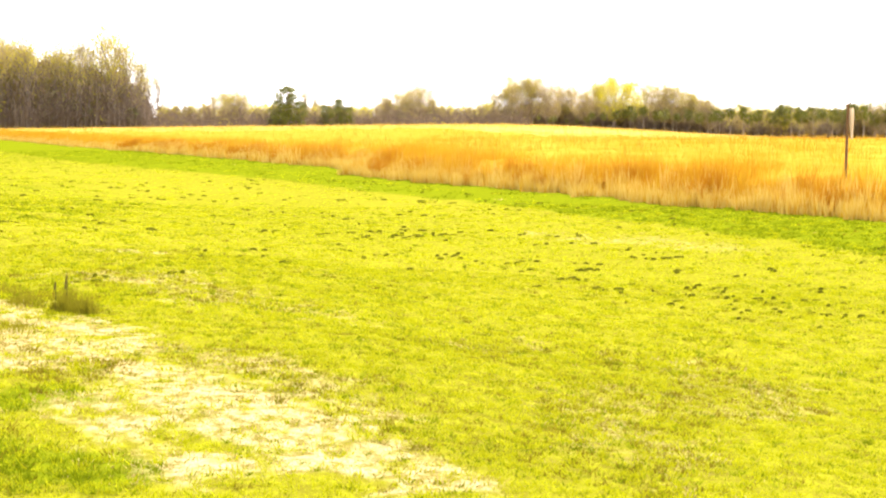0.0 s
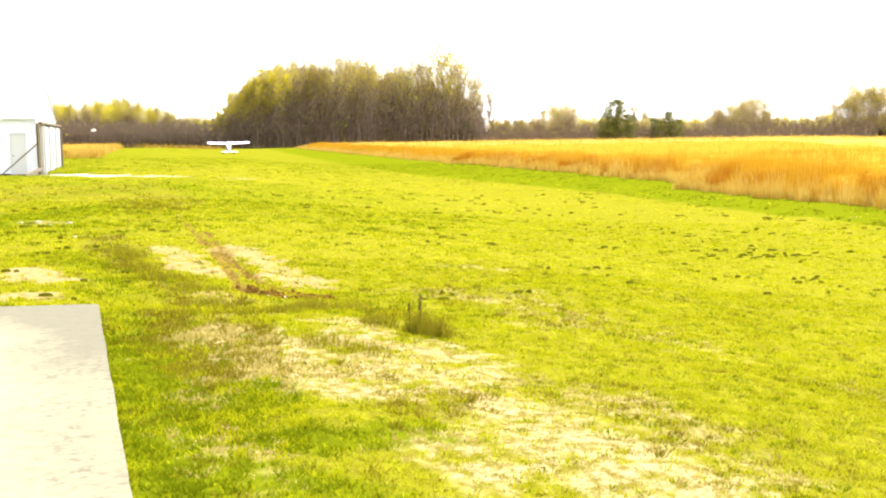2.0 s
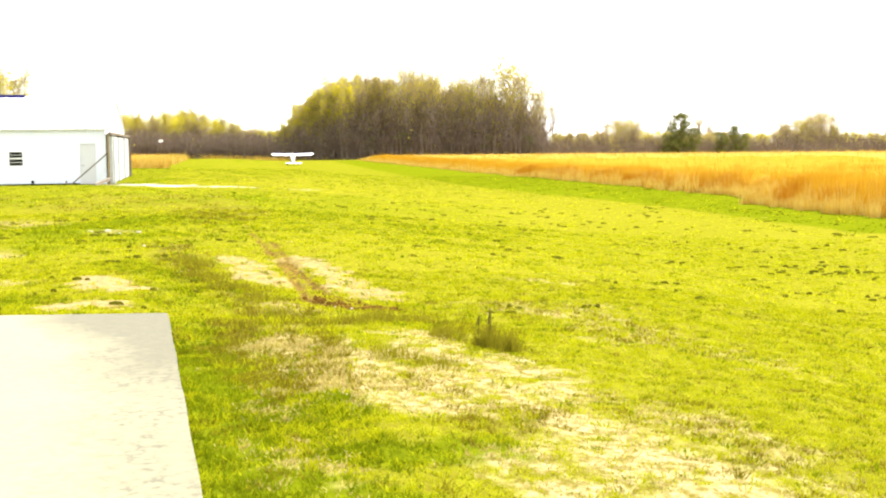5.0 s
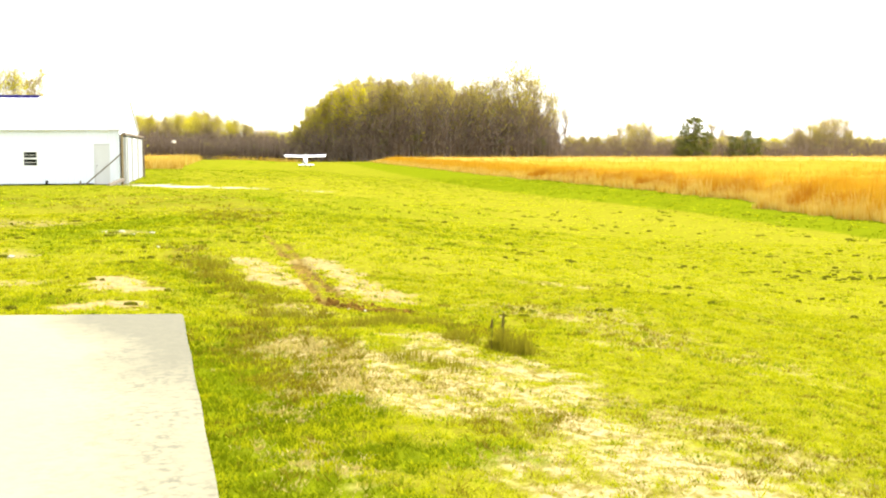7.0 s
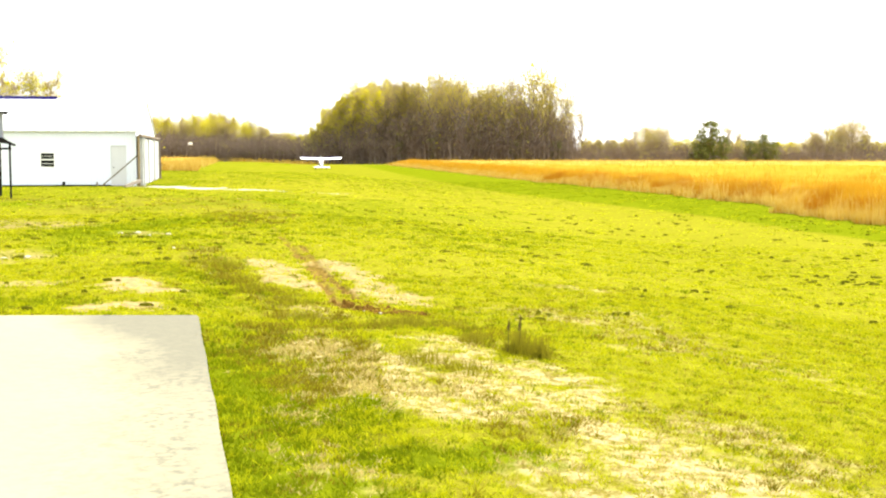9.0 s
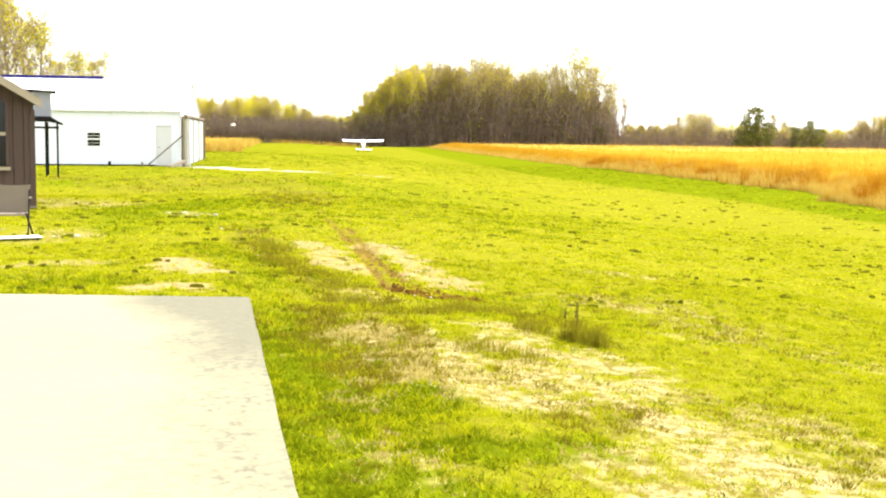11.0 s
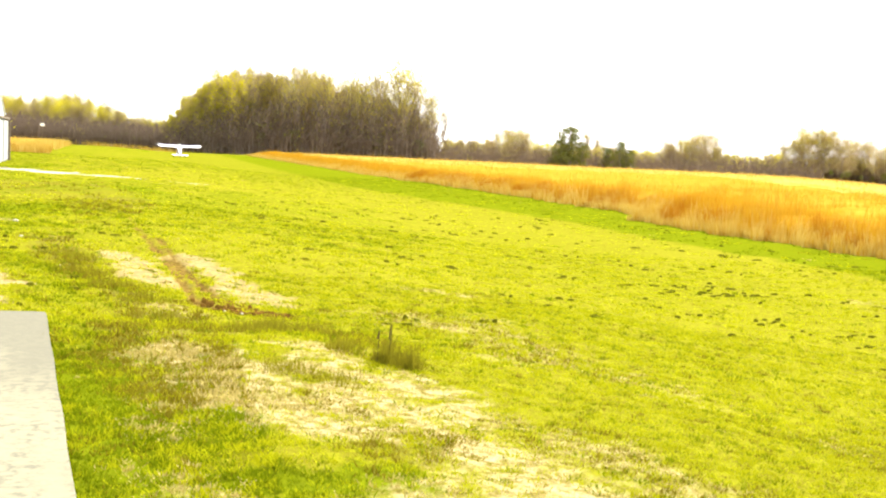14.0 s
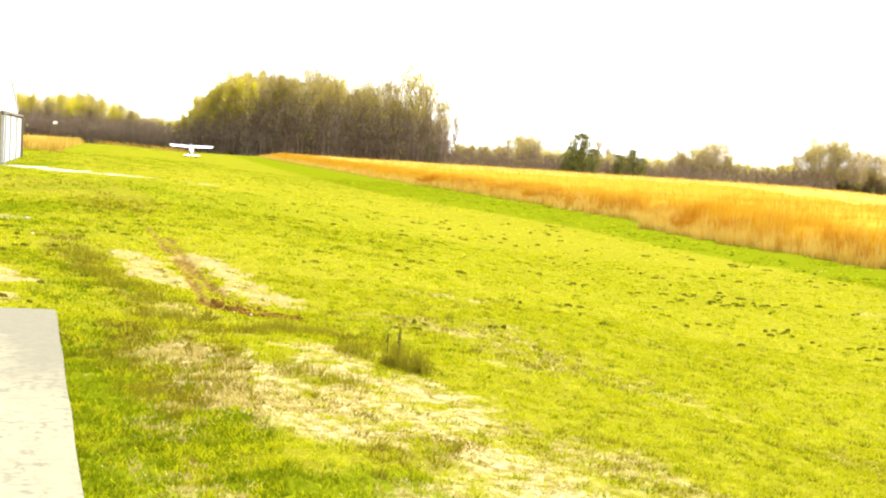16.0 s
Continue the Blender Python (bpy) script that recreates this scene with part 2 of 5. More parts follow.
TRACK = [(-1.55, 44.3), (-0.56, 27.2), (-0.15, 21.4), (0.12, 19.3), (0.32, 17.4), (0.45, 15.6), (0.60, 14.4), (0.82, 13.9), (1.05, 13.7), (1.40, 13.6)]
RUT_WEST = [(-1.65, 44.3), (-0.66, 27.2), (-0.24, 21.4), (0.02, 19.5), (0.21, 17.7), (0.32, 15.7), (0.44, 14.2), (0.62, 13.7), (1.0, 13.5)]
RUT_EAST = [(-0.02, 21.4), (0.22, 19.3), (0.42, 17.1), (0.58, 15.5), (0.79, 14.5), (1.06, 14.0), (1.41, 13.6), (1.8, 13.3)]


def line_dist(x, y, pts):
    """Distance in plan from a bent line."""
    best = np.full(np.shape(x), 99.0)
    for (ax, ay), (bx, by) in zip(pts, pts[1:]):
        dx, dy = bx - ax, by - ay
        t = np.clip(((x - ax) * dx + (y - ay) * dy) / (dx * dx + dy * dy), 0, 1)
        best = np.minimum(best, np.hypot(x - ax - t * dx, y - ay - t * dy))
    return best


def spot(x, y, cx, cy, rx, ry, seed=0.0):
    """1 inside an uneven oval, 0 outside."""
    d = np.hypot((x - cx) / rx, (y - cy) / ry) + 0.35 * wob(x, y, 0.9, seed) + 0.18 * wob(x, y, 0.3, seed + 3)
    return 1 - step(0.65, 1.15, d)


def stroke(x, y, k, w, pts, seed=0.0):
    """k along a bent line of half-width w, with a frayed edge, 0 away from it."""
    d = line_dist(x, y, pts) / w + 0.45 * grain(x, y, 0.9 * w, seed) + 0.4 * grain(x, y, 0.35 * w, seed + 3)
    return k * (1 - step(0.5, 1.35, d))


def strokes(x, y, rows):
    return np.maximum.reduce([stroke(x, y, k, w, pts, 1.3 * i) for i, (k, w, pts) in enumerate(rows)])


DRY = [(1.05, 0.42, [(0.1, 9.8), (0.4, 9.3), (0.55, 8.4)]), (0.95, 0.28, [(1.2, 10.4), (1.35, 9.9), (1.45, 9.1), (1.6, 8.5)]), (1.0, 0.40, [(0.45, 7.9), (0.65, 7.65), (1.0, 7.5), (1.35, 7.9)]),
       (1.0, 0.36, [(1.7, 8.75), (1.92, 8.3), (1.85, 7.5)]), (0.4, 0.3, [(1.75, 7.4), (1.5, 7.1), (1.1, 7.1)]),
       (1.15, 0.36, [(1.2, 9.3), (1.5, 8.3), (1.65, 7.7)]), (0.9, 0.34, [(0.5, 8.3), (0.9, 7.6), (1.4, 7.3)])]
DRY_NEAR = [(1.0, 0.34, [(1.85, 6.8), (2.0, 6.4), (2.16, 6.0)]), (1.05, 0.42, [(1.4, 5.85), (1.8, 5.95), (2.15, 5.6), (2.6, 5.0)]), (0.9, 0.45, [(1.5, 4.9), (2.1, 4.8), (2.7, 4.3)]), (0.55, 0.26, [(0.0, 6.25), (0.2, 5.85), (0.3, 5.6)]),
            (0.45, 0.2, [(-0.03, 7.4), (0.1, 7.1)]), (0.55, 0.5, [(2.0, 8.1), (2.5, 7.0), (2.8, 5.8)]), (0.95, 0.42, [(1.85, 6.5), (2.2, 6.0), (2.5, 5.2)])]
DRY_OUT = [(0.7, 0.2, [(2.75, 13.4), (3.2, 13.0)]), (0.7, 0.22, [(3.5, 17.0), (4.3, 16.8)]), (0.42, 0.8, [(2.9, 13.9), (3.6, 13.6), (3.8, 12.4), (3.6, 10.6)]), (0.34, 0.5, [(4.3, 4.4), (4.6, 5.6), (5.3, 6.2)]), (0.34, 0.6, [(6.0, 6.0), (6.7, 6.3), (6.9, 7.6)]),
           (0.32, 0.5, [(5.1, 8.2), (5.8, 8.6)]), (0.34, 0.4, [(4.2, 9.4), (4.6, 10.4)]), (0.4, 0.9, [(14.0, 21.0), (15.5, 17.0)])]
SOIL = [(0.8, 0.36, [(-0.62, 18.9), (-0.5, 18.3), (-0.23, 16.9), (0.15, 15.5)]), (0.78, 0.42, [(0.45, 19.0), (0.9, 16.7), (1.2, 14.8)]), (0.6, 0.2, [(0.05, 13.7), (0.28, 13.1)]), (1.0, 0.5, [(-2.15, 15.3), (-2.05, 14.6), (-1.75, 14.4)]),
        (0.95, 0.34, [(-2.05, 12.8), (-1.72, 12.9)]), (0.6, 0.4, [(-3.8, 14.8), (-3.3, 15.1)])]
SOIL_FAR = [(1.0, 0.5, [(-4.0, 25.0), (-3.1, 24.4)]), (0.7, 0.35, [(-4.5, 18.9), (-4.1, 19.1)]), (0.6, 1.3, [(-7.5, 29.0), (-5.5, 28.0)]), (0.45, 0.9, [(-5.2, 17.8), (-4.6, 19.5)])]
RANK = [(0.75, 0.42, [(-1.8, 20.6), (-1.25, 17.8), (-0.9, 16.2), (-0.5, 15.0), (-0.22, 14.0), (-0.02, 13.2), (0.2, 11.9)]), (0.75, 0.34, [(0.5, 11.2), (1.05, 12.0), (1.6, 12.2), (1.85, 11.3), (1.9, 10.6)]), (0.7, 0.2, [(1.5, 10.2), (1.9, 9.5)]),
        (0.32, 0.22, [(0.75, 9.3), (0.95, 8.95), (1.2, 8.8)]), (0.78, 0.5, [(-0.05, 11.6), (-0.1, 10.2), (0.0, 9.0), (0.3, 8.1)]), (0.45, 0.3, [(0.85, 8.1), (1.1, 7.9)]), (0.5, 0.3, [(1.25, 6.8), (1.6, 7.0)])]
THATCHED = [(0.36, 0.6, [(4.2, 4.3), (4.6, 5.6), (5.3, 6.3)]), (0.36, 0.7, [(6.0, 5.9), (6.8, 6.3), (6.9, 7.8)]), (0.3, 0.6, [(5.0, 8.0), (5.8, 8.7)]), (0.3, 0.7, [(3.0, 13.6), (3.8, 12.4), (3.7, 10.6)]), (0.3, 0.5, [(2.6, 7.6), (2.9, 6.4), (3.2, 5.2)])]
GRAVEL = [(1.1, 1.1, [(-7.9, 62.2), (-6.6, 61.6), (-5.2, 59.6)]), (1.05, 0.9, [(-4.9, 58.8), (-3.5, 57.4), (-2.3, 56.3)]), (0.9, 0.5, [(-1.9, 55.6), (-0.7, 54.9)]), (0.95, 0.45, [(0.9, 54.0), (2.1, 54.6)])]


def zones(x, y):
    """Dry grass, bare soil, dark rank grass, pale gravel: four masks over the plan."""
    dry = np.maximum.reduce([strokes(x, y, DRY), strokes(x, y, DRY_NEAR), strokes(x, y, DRY_OUT)])
    dry = dry * np.clip(0.80 + 0.55 * grain(x, y, 0.22, 6) + 0.55 * grain(x, y, 0.09, 2), 0, 1.15)
    soil = np.maximum(strokes(x, y, SOIL), strokes(x, y, SOIL_FAR))
    rank = np.maximum.reduce([strokes(x, y, RANK), strokes(x, y, THATCHED), 0.5 * spot(x, y, -5, 42, 5, 8, 3), 0.9 * spot(x, y, -10.6, 45.8, 1.3, 1.6, 6), 0.65 * spot(x, y, -1.3, 33, 1.3, 7, 5)])
    rank = 0.9 * np.minimum(rank, 1 - 0.75 * soil)
    return dry, soil, rank, strokes(x, y, GRAVEL) * np.clip(0.75 + 0.8 * wob(x, y, 0.9, 2), 0, 1)


# ---- ground: one sheet to the horizon ----
def lawn_material():
    m = bpy.data.materials.new("mown_grass_and_soil")
    m.use_nodes = True
    t = m.node_tree
    b = t.nodes["Principled BSDF"]
    b.inputs["Roughness"].default_value, b.inputs["Specular IOR Level"].default_value = 1.0, 0.0
    co = t.nodes.new("ShaderNodeTexCoord")

    def tex(scale, detail, stretch=(1, 1, 1)):
        mp = t.nodes.new("ShaderNodeMapping")
        mp.inputs["Scale"].default_value = stretch
        t.links.new(co.outputs["Object"], mp.inputs[0])
        n = t.nodes.new("ShaderNodeTexNoise")
        n.inputs["Scale"].default_value, n.inputs["Detail"].default_value, n.inputs["Roughness"].default_value = scale, detail, 0.65
        t.links.new(mp.outputs[0], n.inputs["Vector"])
        return n.outputs["Fac"]

    def ramp(fac, lo, hi, a, b2):
        r = t.nodes.new("ShaderNodeMapRange")
        r.inputs["From Min"].default_value, r.inputs["From Max"].default_value = lo, hi
        t.links.new(fac, r.inputs["Value"])
        return blend(r.outputs[0], a, b2)

    def blend(fac, a, b2):
        mx = t.nodes.new("ShaderNodeMix")
        mx.data_type = "RGBA"
        if isinstance(fac, float):
            mx.inputs[0].default_value = fac
        else:
            t.links.new(fac, mx.inputs[0])
        for i, v in ((6, a), (7, b2)):
            if isinstance(v, tuple):
                mx.inputs[i].default_value = (*v, 1)
            else:
                t.links.new(v, mx.inputs[i])
        return mx.outputs[2]

    big, mid, small = tex(0.12, 5, (1, 0.45, 1)), tex(1.4, 8), tex(11, 8)
    green = ramp(mid, 0.35, 0.68, LAWN_DARK, LAWN)
    green = blend(0.62, green, ramp(small, 0.40, 0.58, THATCH, LAWN_LIGHT))
    green = blend(0.25, green, ramp(big, 0.38, 0.66, LAWN_DARK, LAWN_YELLOW))
    straw = ramp(small, 0.40, 0.58, (0.14, 0.115, 0.020), (0.335, 0.28, 0.14))
    earth = ramp(small, 0.32, 0.66, (0.15, 0.11, 0.04), (0.32, 0.25, 0.115))
    rank = ramp(mid, 0.34, 0.66, (0.085, 0.074, 0.014), (0.14, 0.122, 0.018))
    stone = ramp(small, 0.3, 0.7, (0.30, 0.28, 0.21), (0.52, 0.50, 0.42))
    at = t.nodes.new("ShaderNodeAttribute")
    at.attribute_name = "zones"
    sep = t.nodes.new("ShaderNodeSeparateColor")
    t.links.new(at.outputs["Color"], sep.inputs[0])

    def ragged(mask):
        a = t.nodes.new("ShaderNodeMath")
        a.operation = "MULTIPLY_ADD"
        a.inputs[1].default_value = 0.9
        t.links.new(mask, a.inputs[0])
        t.links.new(tex(9, 8), a.inputs[2])
        r = t.nodes.new("ShaderNodeMapRange")
        r.inputs["From Min"].default_value, r.inputs["From Max"].default_value = 0.70, 1.25
        t.links.new(a.outputs[0], r.inputs["Value"])
        return r.outputs[0]

    c = blend(ragged(sep.outputs[2]), green, rank)
    c = blend(ragged(sep.outputs[0]), c, straw)
    c = blend(ragged(sep.outputs[1]), c, earth)
    c = blend(ragged(at.outputs["Alpha"]), c, stone)
    lush = t.nodes.new("ShaderNodeAttribute")
    lush.attribute_name = "lush"
    c = blend(ragged(lush.outputs["Fac"]), c, ramp(small, 0.3, 0.7, (0.074, 0.090, 0.003), (0.136, 0.158, 0.003)))
    rut = t.nodes.new("ShaderNodeAttribute")
    rut.attribute_name = "rut"
    c = blend(ragged(rut.outputs["Fac"]), c, ramp(small, 0.38, 0.62, (0.076, 0.047, 0.009), (0.175, 0.119, 0.026)))
    t.links.new(c, b.inputs["Base Color"])
    bp = t.nodes.new("ShaderNodeBump")
    bp.inputs["Strength"].default_value, bp.inputs["Distance"].default_value = 0.6, 0.05
    t.links.new(small, bp.inputs["Height"])
    t.links.new(bp.outputs[0], b.inputs["Normal"])
    return m


LAWN, LAWN_DARK, LAWN_LIGHT, LAWN_YELLOW = (0.160, 0.160, 0.006), (0.131, 0.138, 0.004), (0.217, 0.210, 0.012), (0.202, 0.188, 0.015)
THATCH = (0.115, 0.09, 0.014)
M["lawn"] = lawn_material()


LUSH = [(1.0, 0.22, [(0.45, 6.2), (0.7, 6.05), (1.1, 6.2)]), (0.95, 0.40, [(-0.62, 9.6), (-0.42, 8.2), (-0.25, 6.8), (-0.18, 5.9), (0.05, 5.0)]), (0.7, 0.24, [(0.4, 7.4), (0.1, 6.9), (0.4, 6.9)]), (0.85, 0.3, [(0.4, 5.4), (0.75, 5.2), (1.15, 4.8)]),
        (0.6, 0.38, [(-0.75, 11.6), (-0.6, 10.4), (-0.3, 9.6)]), (0.6, 0.3, [(-0.1, 7.7), (0.15, 7.5)]), (0.7, 0.5, [(-3.6, 13.3), (-2.7, 13.2)]), (0.5, 0.5, [(-1.0, 13.6), (-1.3, 15.6), (-2.0, 17.6)])]


def lushness(x, y):
    """Greener growth: beside the slab, in patches on the rise, and along the field's edge."""
    near = strokes(x, y, LUSH)
    wide = np.clip(0.12 + 0.65 * wob(x, y * 0.4, 3.1, 2) + 0.35 * wob(x, y * 0.4, 1.1, 4) + 0.10 * (1 - step(-2.5, -0.5, x)), 0, 1) * (0.06 + 0.94 * (1 - step(-2, 5, x)))
    strip = 0.88 * step(-0.3, 0.3, x + 0.3 * wob(x, y, 5, 1) + 0.3 * grain(x, y, 0.7, 3) - np.interp(y, [25, 50, 60, 80, 235], [17.2, 16.2, 14.6, 12.8, 11.5])) * (1 - step(22.8, 24, x)) * (1 - step(235, 262, y))
    far = 0.5 * step(-3, -9, x) * step(30, 40, y)
    end = 0.42 * step(38, 100, y) * (y < 262)
    hollow = 0.55 * spot(x, y, 1.0, 38, 7, 17, 4) * np.clip(0.8 + 0.6 * wob(x, y * 0.4, 1.7, 3), 0, 1)
    return np.maximum.reduce([near, wide, strip, far, end, hollow])


def ruts(x, y):
    """Two narrow wheel ruts that fade towards the hangar, churned where they bend."""
    jog = 0.03 * wob(x, y, 0.22, 4) + 0.02 * wob(x, y, 0.6, 1)
    fade = 1 - 0.62 * step(16, 32, y)
    worn = 0.8 + 0.35 * wob(x, y, 0.5, 7)
    west, east = line_dist(x, y, RUT_WEST) + jog, line_dist(x, y, RUT_EAST) - jog
    lines = 1.5 * np.exp(-(west / 0.075) ** 2) + 1.35 * np.exp(-(east / 0.070) ** 2) + 0.10 * np.exp(-((line_dist(x, y, TRACK) + jog) / 0.25) ** 2) * (1 - step(19, 26, y))
    churn = stroke(x, y, 1.0, 0.2, [(0.45, 14.0), (0.75, 13.75), (1.1, 13.6), (1.45, 13.5)], 3)
    return np.clip(lines * fade * worn * (0.8 + 0.4 * (1 - step(15, 24, y))) + churn * (0.55 + 0.7 * wob(x, y, 0.14, 2)), 0, 1)


def build_ground():
    def seg(a, b, s):
        return np.arange(a, b, s)
    xs = np.concatenate([[-3000, -1500, -700, -350, -200, -120, -80], seg(-60, -12, 3), seg(-12, -1, 0.11), seg(-1, 2.4, 0.05), seg(2.4, 10, 0.11), seg(10, 26, 0.5), seg(26, 60, 4), seg(60, 420, 20), [500, 700, 1500, 3000]])
    ys = np.concatenate([[-3000, -1000, -300, -100, -40, -20], seg(-10, 4, 1.0), seg(4, 24, 0.11), seg(24, 66, 0.4), seg(66, 150, 4), seg(150, 420, 18), [500, 800, 1500, 4000]])
    X, Y = np.meshgrid(xs, ys)
    rut = ruts(X, Y)
    Z = turf(X, Y) - 0.06 * rut + 0.03 * wob(X, Y, 0.11, 1) * (rut > 0.3)
    Z = np.where((X < 0.6) & (Y < 14) & (np.abs(X) < 14), np.minimum(Z, 0.0), Z)
    ny, nx = X.shape
    idx = np.arange(nx * ny).reshape(ny, nx)
    faces = np.stack([idx[:-1, :-1], idx[:-1, 1:], idx[1:, 1:], idx[1:, :-1]], -1).reshape(-1, 4)
    ob = mesh_ob("ground", np.stack([X, Y, Z], -1).reshape(-1, 3), faces.tolist(), M["lawn"], smooth=True)
    zs = np.stack(zones(X, Y), -1).reshape(-1, 4)
    zs[np.hypot(X, Y).ravel() > 120] = 0
    a = ob.data.attributes.new("zones", "FLOAT_COLOR", "POINT")
    a.data.foreach_set("color", zs.astype(np.float32).ravel())
    q = ob.data.attributes.new("lush", "FLOAT", "POINT")
    q.data.foreach_set("value", lushness(X, Y).astype(np.float32).ravel())
    r = ob.data.attributes.new("rut", "FLOAT", "POINT")
    r.data.foreach_set("value", rut.astype(np.float32).ravel())
    return tagged(ob, "bright green mown grass airstrip with dry patches and bare soil", "ground", kind="structure")


build_ground()


# ---- concrete pad under the camera ----
def build_pad():
    edge = [(-0.975, 11.5), (-0.30, 5.42), (0.53, -1.5), (1.4, -8.0), (-14.0, -8.0), (-12.0, 13.5), (-3.44, 11.86), (-1.0, 11.62)]
    pts = []
    for i, (p, q) in enumerate(zip(edge, edge[1:] + edge[:1])):
        n = 26 if i in (0, 1, 6) else 20 if i == 5 else 4
        for k in range(n):
            f = k / n
            w = 0.003 if n > 4 and k else 0.0
            pts.append((p[0] + (q[0] - p[0]) * f + w * math.sin(7.1 * k + i) + w * random.uniform(-0.5, 0.5), p[1] + (q[1] - p[1]) * f + w * math.sin(5.3 * k)))
    bm = prism(pts, -0.14, 0.045)
    ob = part("concrete_pad", bm, M["concrete"], None)
    return tagged(ob, "pale weathered concrete slab with darker stained edge", "concrete slab", kind="structure")


def stain_pad():
    """Grey weathered band along the slab's east edge and rubbed dirt across it."""
    t = M["concrete"].node_tree
    b = t.nodes["Principled BSDF"]
    src = b.inputs["Base Color"].links[0].from_socket
    co = t.nodes.new("ShaderNodeTexCoord")
    sp = t.nodes.new("ShaderNodeSeparateXYZ")
    t.links.new(co.outputs["Object"], sp.inputs[0])

    def op(kind, a, c):
        m = t.nodes.new("ShaderNodeMath")
        m.operation = kind
        for i, v in ((0, a), (1, c)):
            if isinstance(v, (int, float)):
                m.inputs[i].default_value = v
            else:
                t.links.new(v, m.inputs[i])
        return m.outputs[0]

    def spread(v, lo, hi, a, c):
        r = t.nodes.new("ShaderNodeMapRange")
        for k, q in zip(("From Min", "From Max", "To Min", "To Max"), (lo, hi, a, c)):
            r.inputs[k].default_value = q
        t.links.new(v, r.inputs["Value"])
        return r.outputs[0]

    def noise_at(scale, detail, st=(1, 1, 1)):
        mp = t.nodes.new("ShaderNodeMapping")
        mp.inputs["Scale"].default_value = st
        n = t.nodes.new("ShaderNodeTexNoise")
        n.inputs["Scale"].default_value, n.inputs["Detail"].default_value = scale, detail
        n.inputs["Roughness"].default_value = 0.68
        t.links.new(co.outputs["Object"], mp.inputs[0])
        t.links.new(mp.outputs[0], n.inputs["Vector"])
        return n.outputs["Fac"]
    inward = op("MULTIPLY", op("ADD", op("ADD", sp.outputs[0], op("MULTIPLY", sp.outputs[1], 0.121)), -0.395), -1.0)
    wander = op("ADD", inward, op("MULTIPLY", op("ADD", noise_at(1.3, 8), -0.5), 1.1))
    band = op("MULTIPLY", spread(op("SUBTRACT", wander, spread(sp.outputs[1], 9.8, 11.6, 0.0, 0.6)), 0.30, 0.85, 1, 0), spread(op("ADD", sp.outputs[1], op("MULTIPLY", noise_at(1.8, 6), 1.6)), 8.4, 9.9, 0.36, 1.0))
    scuffs = op("MULTIPLY", spread(noise_at(15.0, 15, (1.0, 1.0, 1)), 0.48, 0.63, 0, 1.0), spread(op("ADD", inward, op("MULTIPLY", noise_at(2.1, 6), 0.9)), 0.7, 1.6, 1.0, 0.05))
    specks = op("MULTIPLY", scuffs, spread(noise_at(1.9, 5), 0.36, 0.60, 0.25, 1.0))
    dirt = op("MINIMUM", op("ADD", op("MULTIPLY", band, 0.9), specks), 1.0)
    mx = t.nodes.new("ShaderNodeMix")
    mx.data_type = "RGBA"
    mx.inputs[7].default_value = (0.128, 0.121, 0.086, 1)
    t.links.new(dirt, mx.inputs[0])
    t.links.new(src, mx.inputs[6])
    t.links.new(mx.outputs[2], b.inputs["Base Color"])


stain_pad()
build_pad()


# ---- tall dry grass on both sides of the strip ----
def field_edge(y):
    """x of the eastern field's near edge."""
    base = np.interp(y, [-10, 20, 30, 37, 50, 52.5, 76, 92, 235], [22.6, 22.4, 21.4, 20.7, 20.6, 22.5, 22.4, 22.0, 18.2])
    return base + 0.45 * wob(y, y * 0.3, 6, 1) + 0.5 * wob(y, y * 0.7, 1.1, 4) + 0.25 * wob(y, y * 0.9, 0.4, 2)


def in_field(x, y):
    east = x > field_edge(y)
    end = (y > 262 + 3 * wob(x, y, 9, 2))
    west = (y > 131) & (x < -11.9 - (y - 131) * 0.047 + 0.6 * wob(x, y, 7, 4))
    return east | end | west


def blades(x, y, z, h, w, lean, rng):
    """One thin leaning triangle a blade."""
    n = len(x)
    a = rng.uniform(0, 2 * np.pi, n)
    b = rng.uniform(0, 2 * np.pi, n)
    dx, dy = np.cos(a) * w / 2, np.sin(a) * w / 2
    l = lean * h * rng.uniform(0.2, 1.0, n)
    p = np.stack([x - dx, y - dy, z], -1)
    q = np.stack([x + dx, y + dy, z], -1)
    r = np.stack([x + np.cos(b) * l, y + np.sin(b) * l, z + h], -1)
    return np.stack([p, q, r], 1)


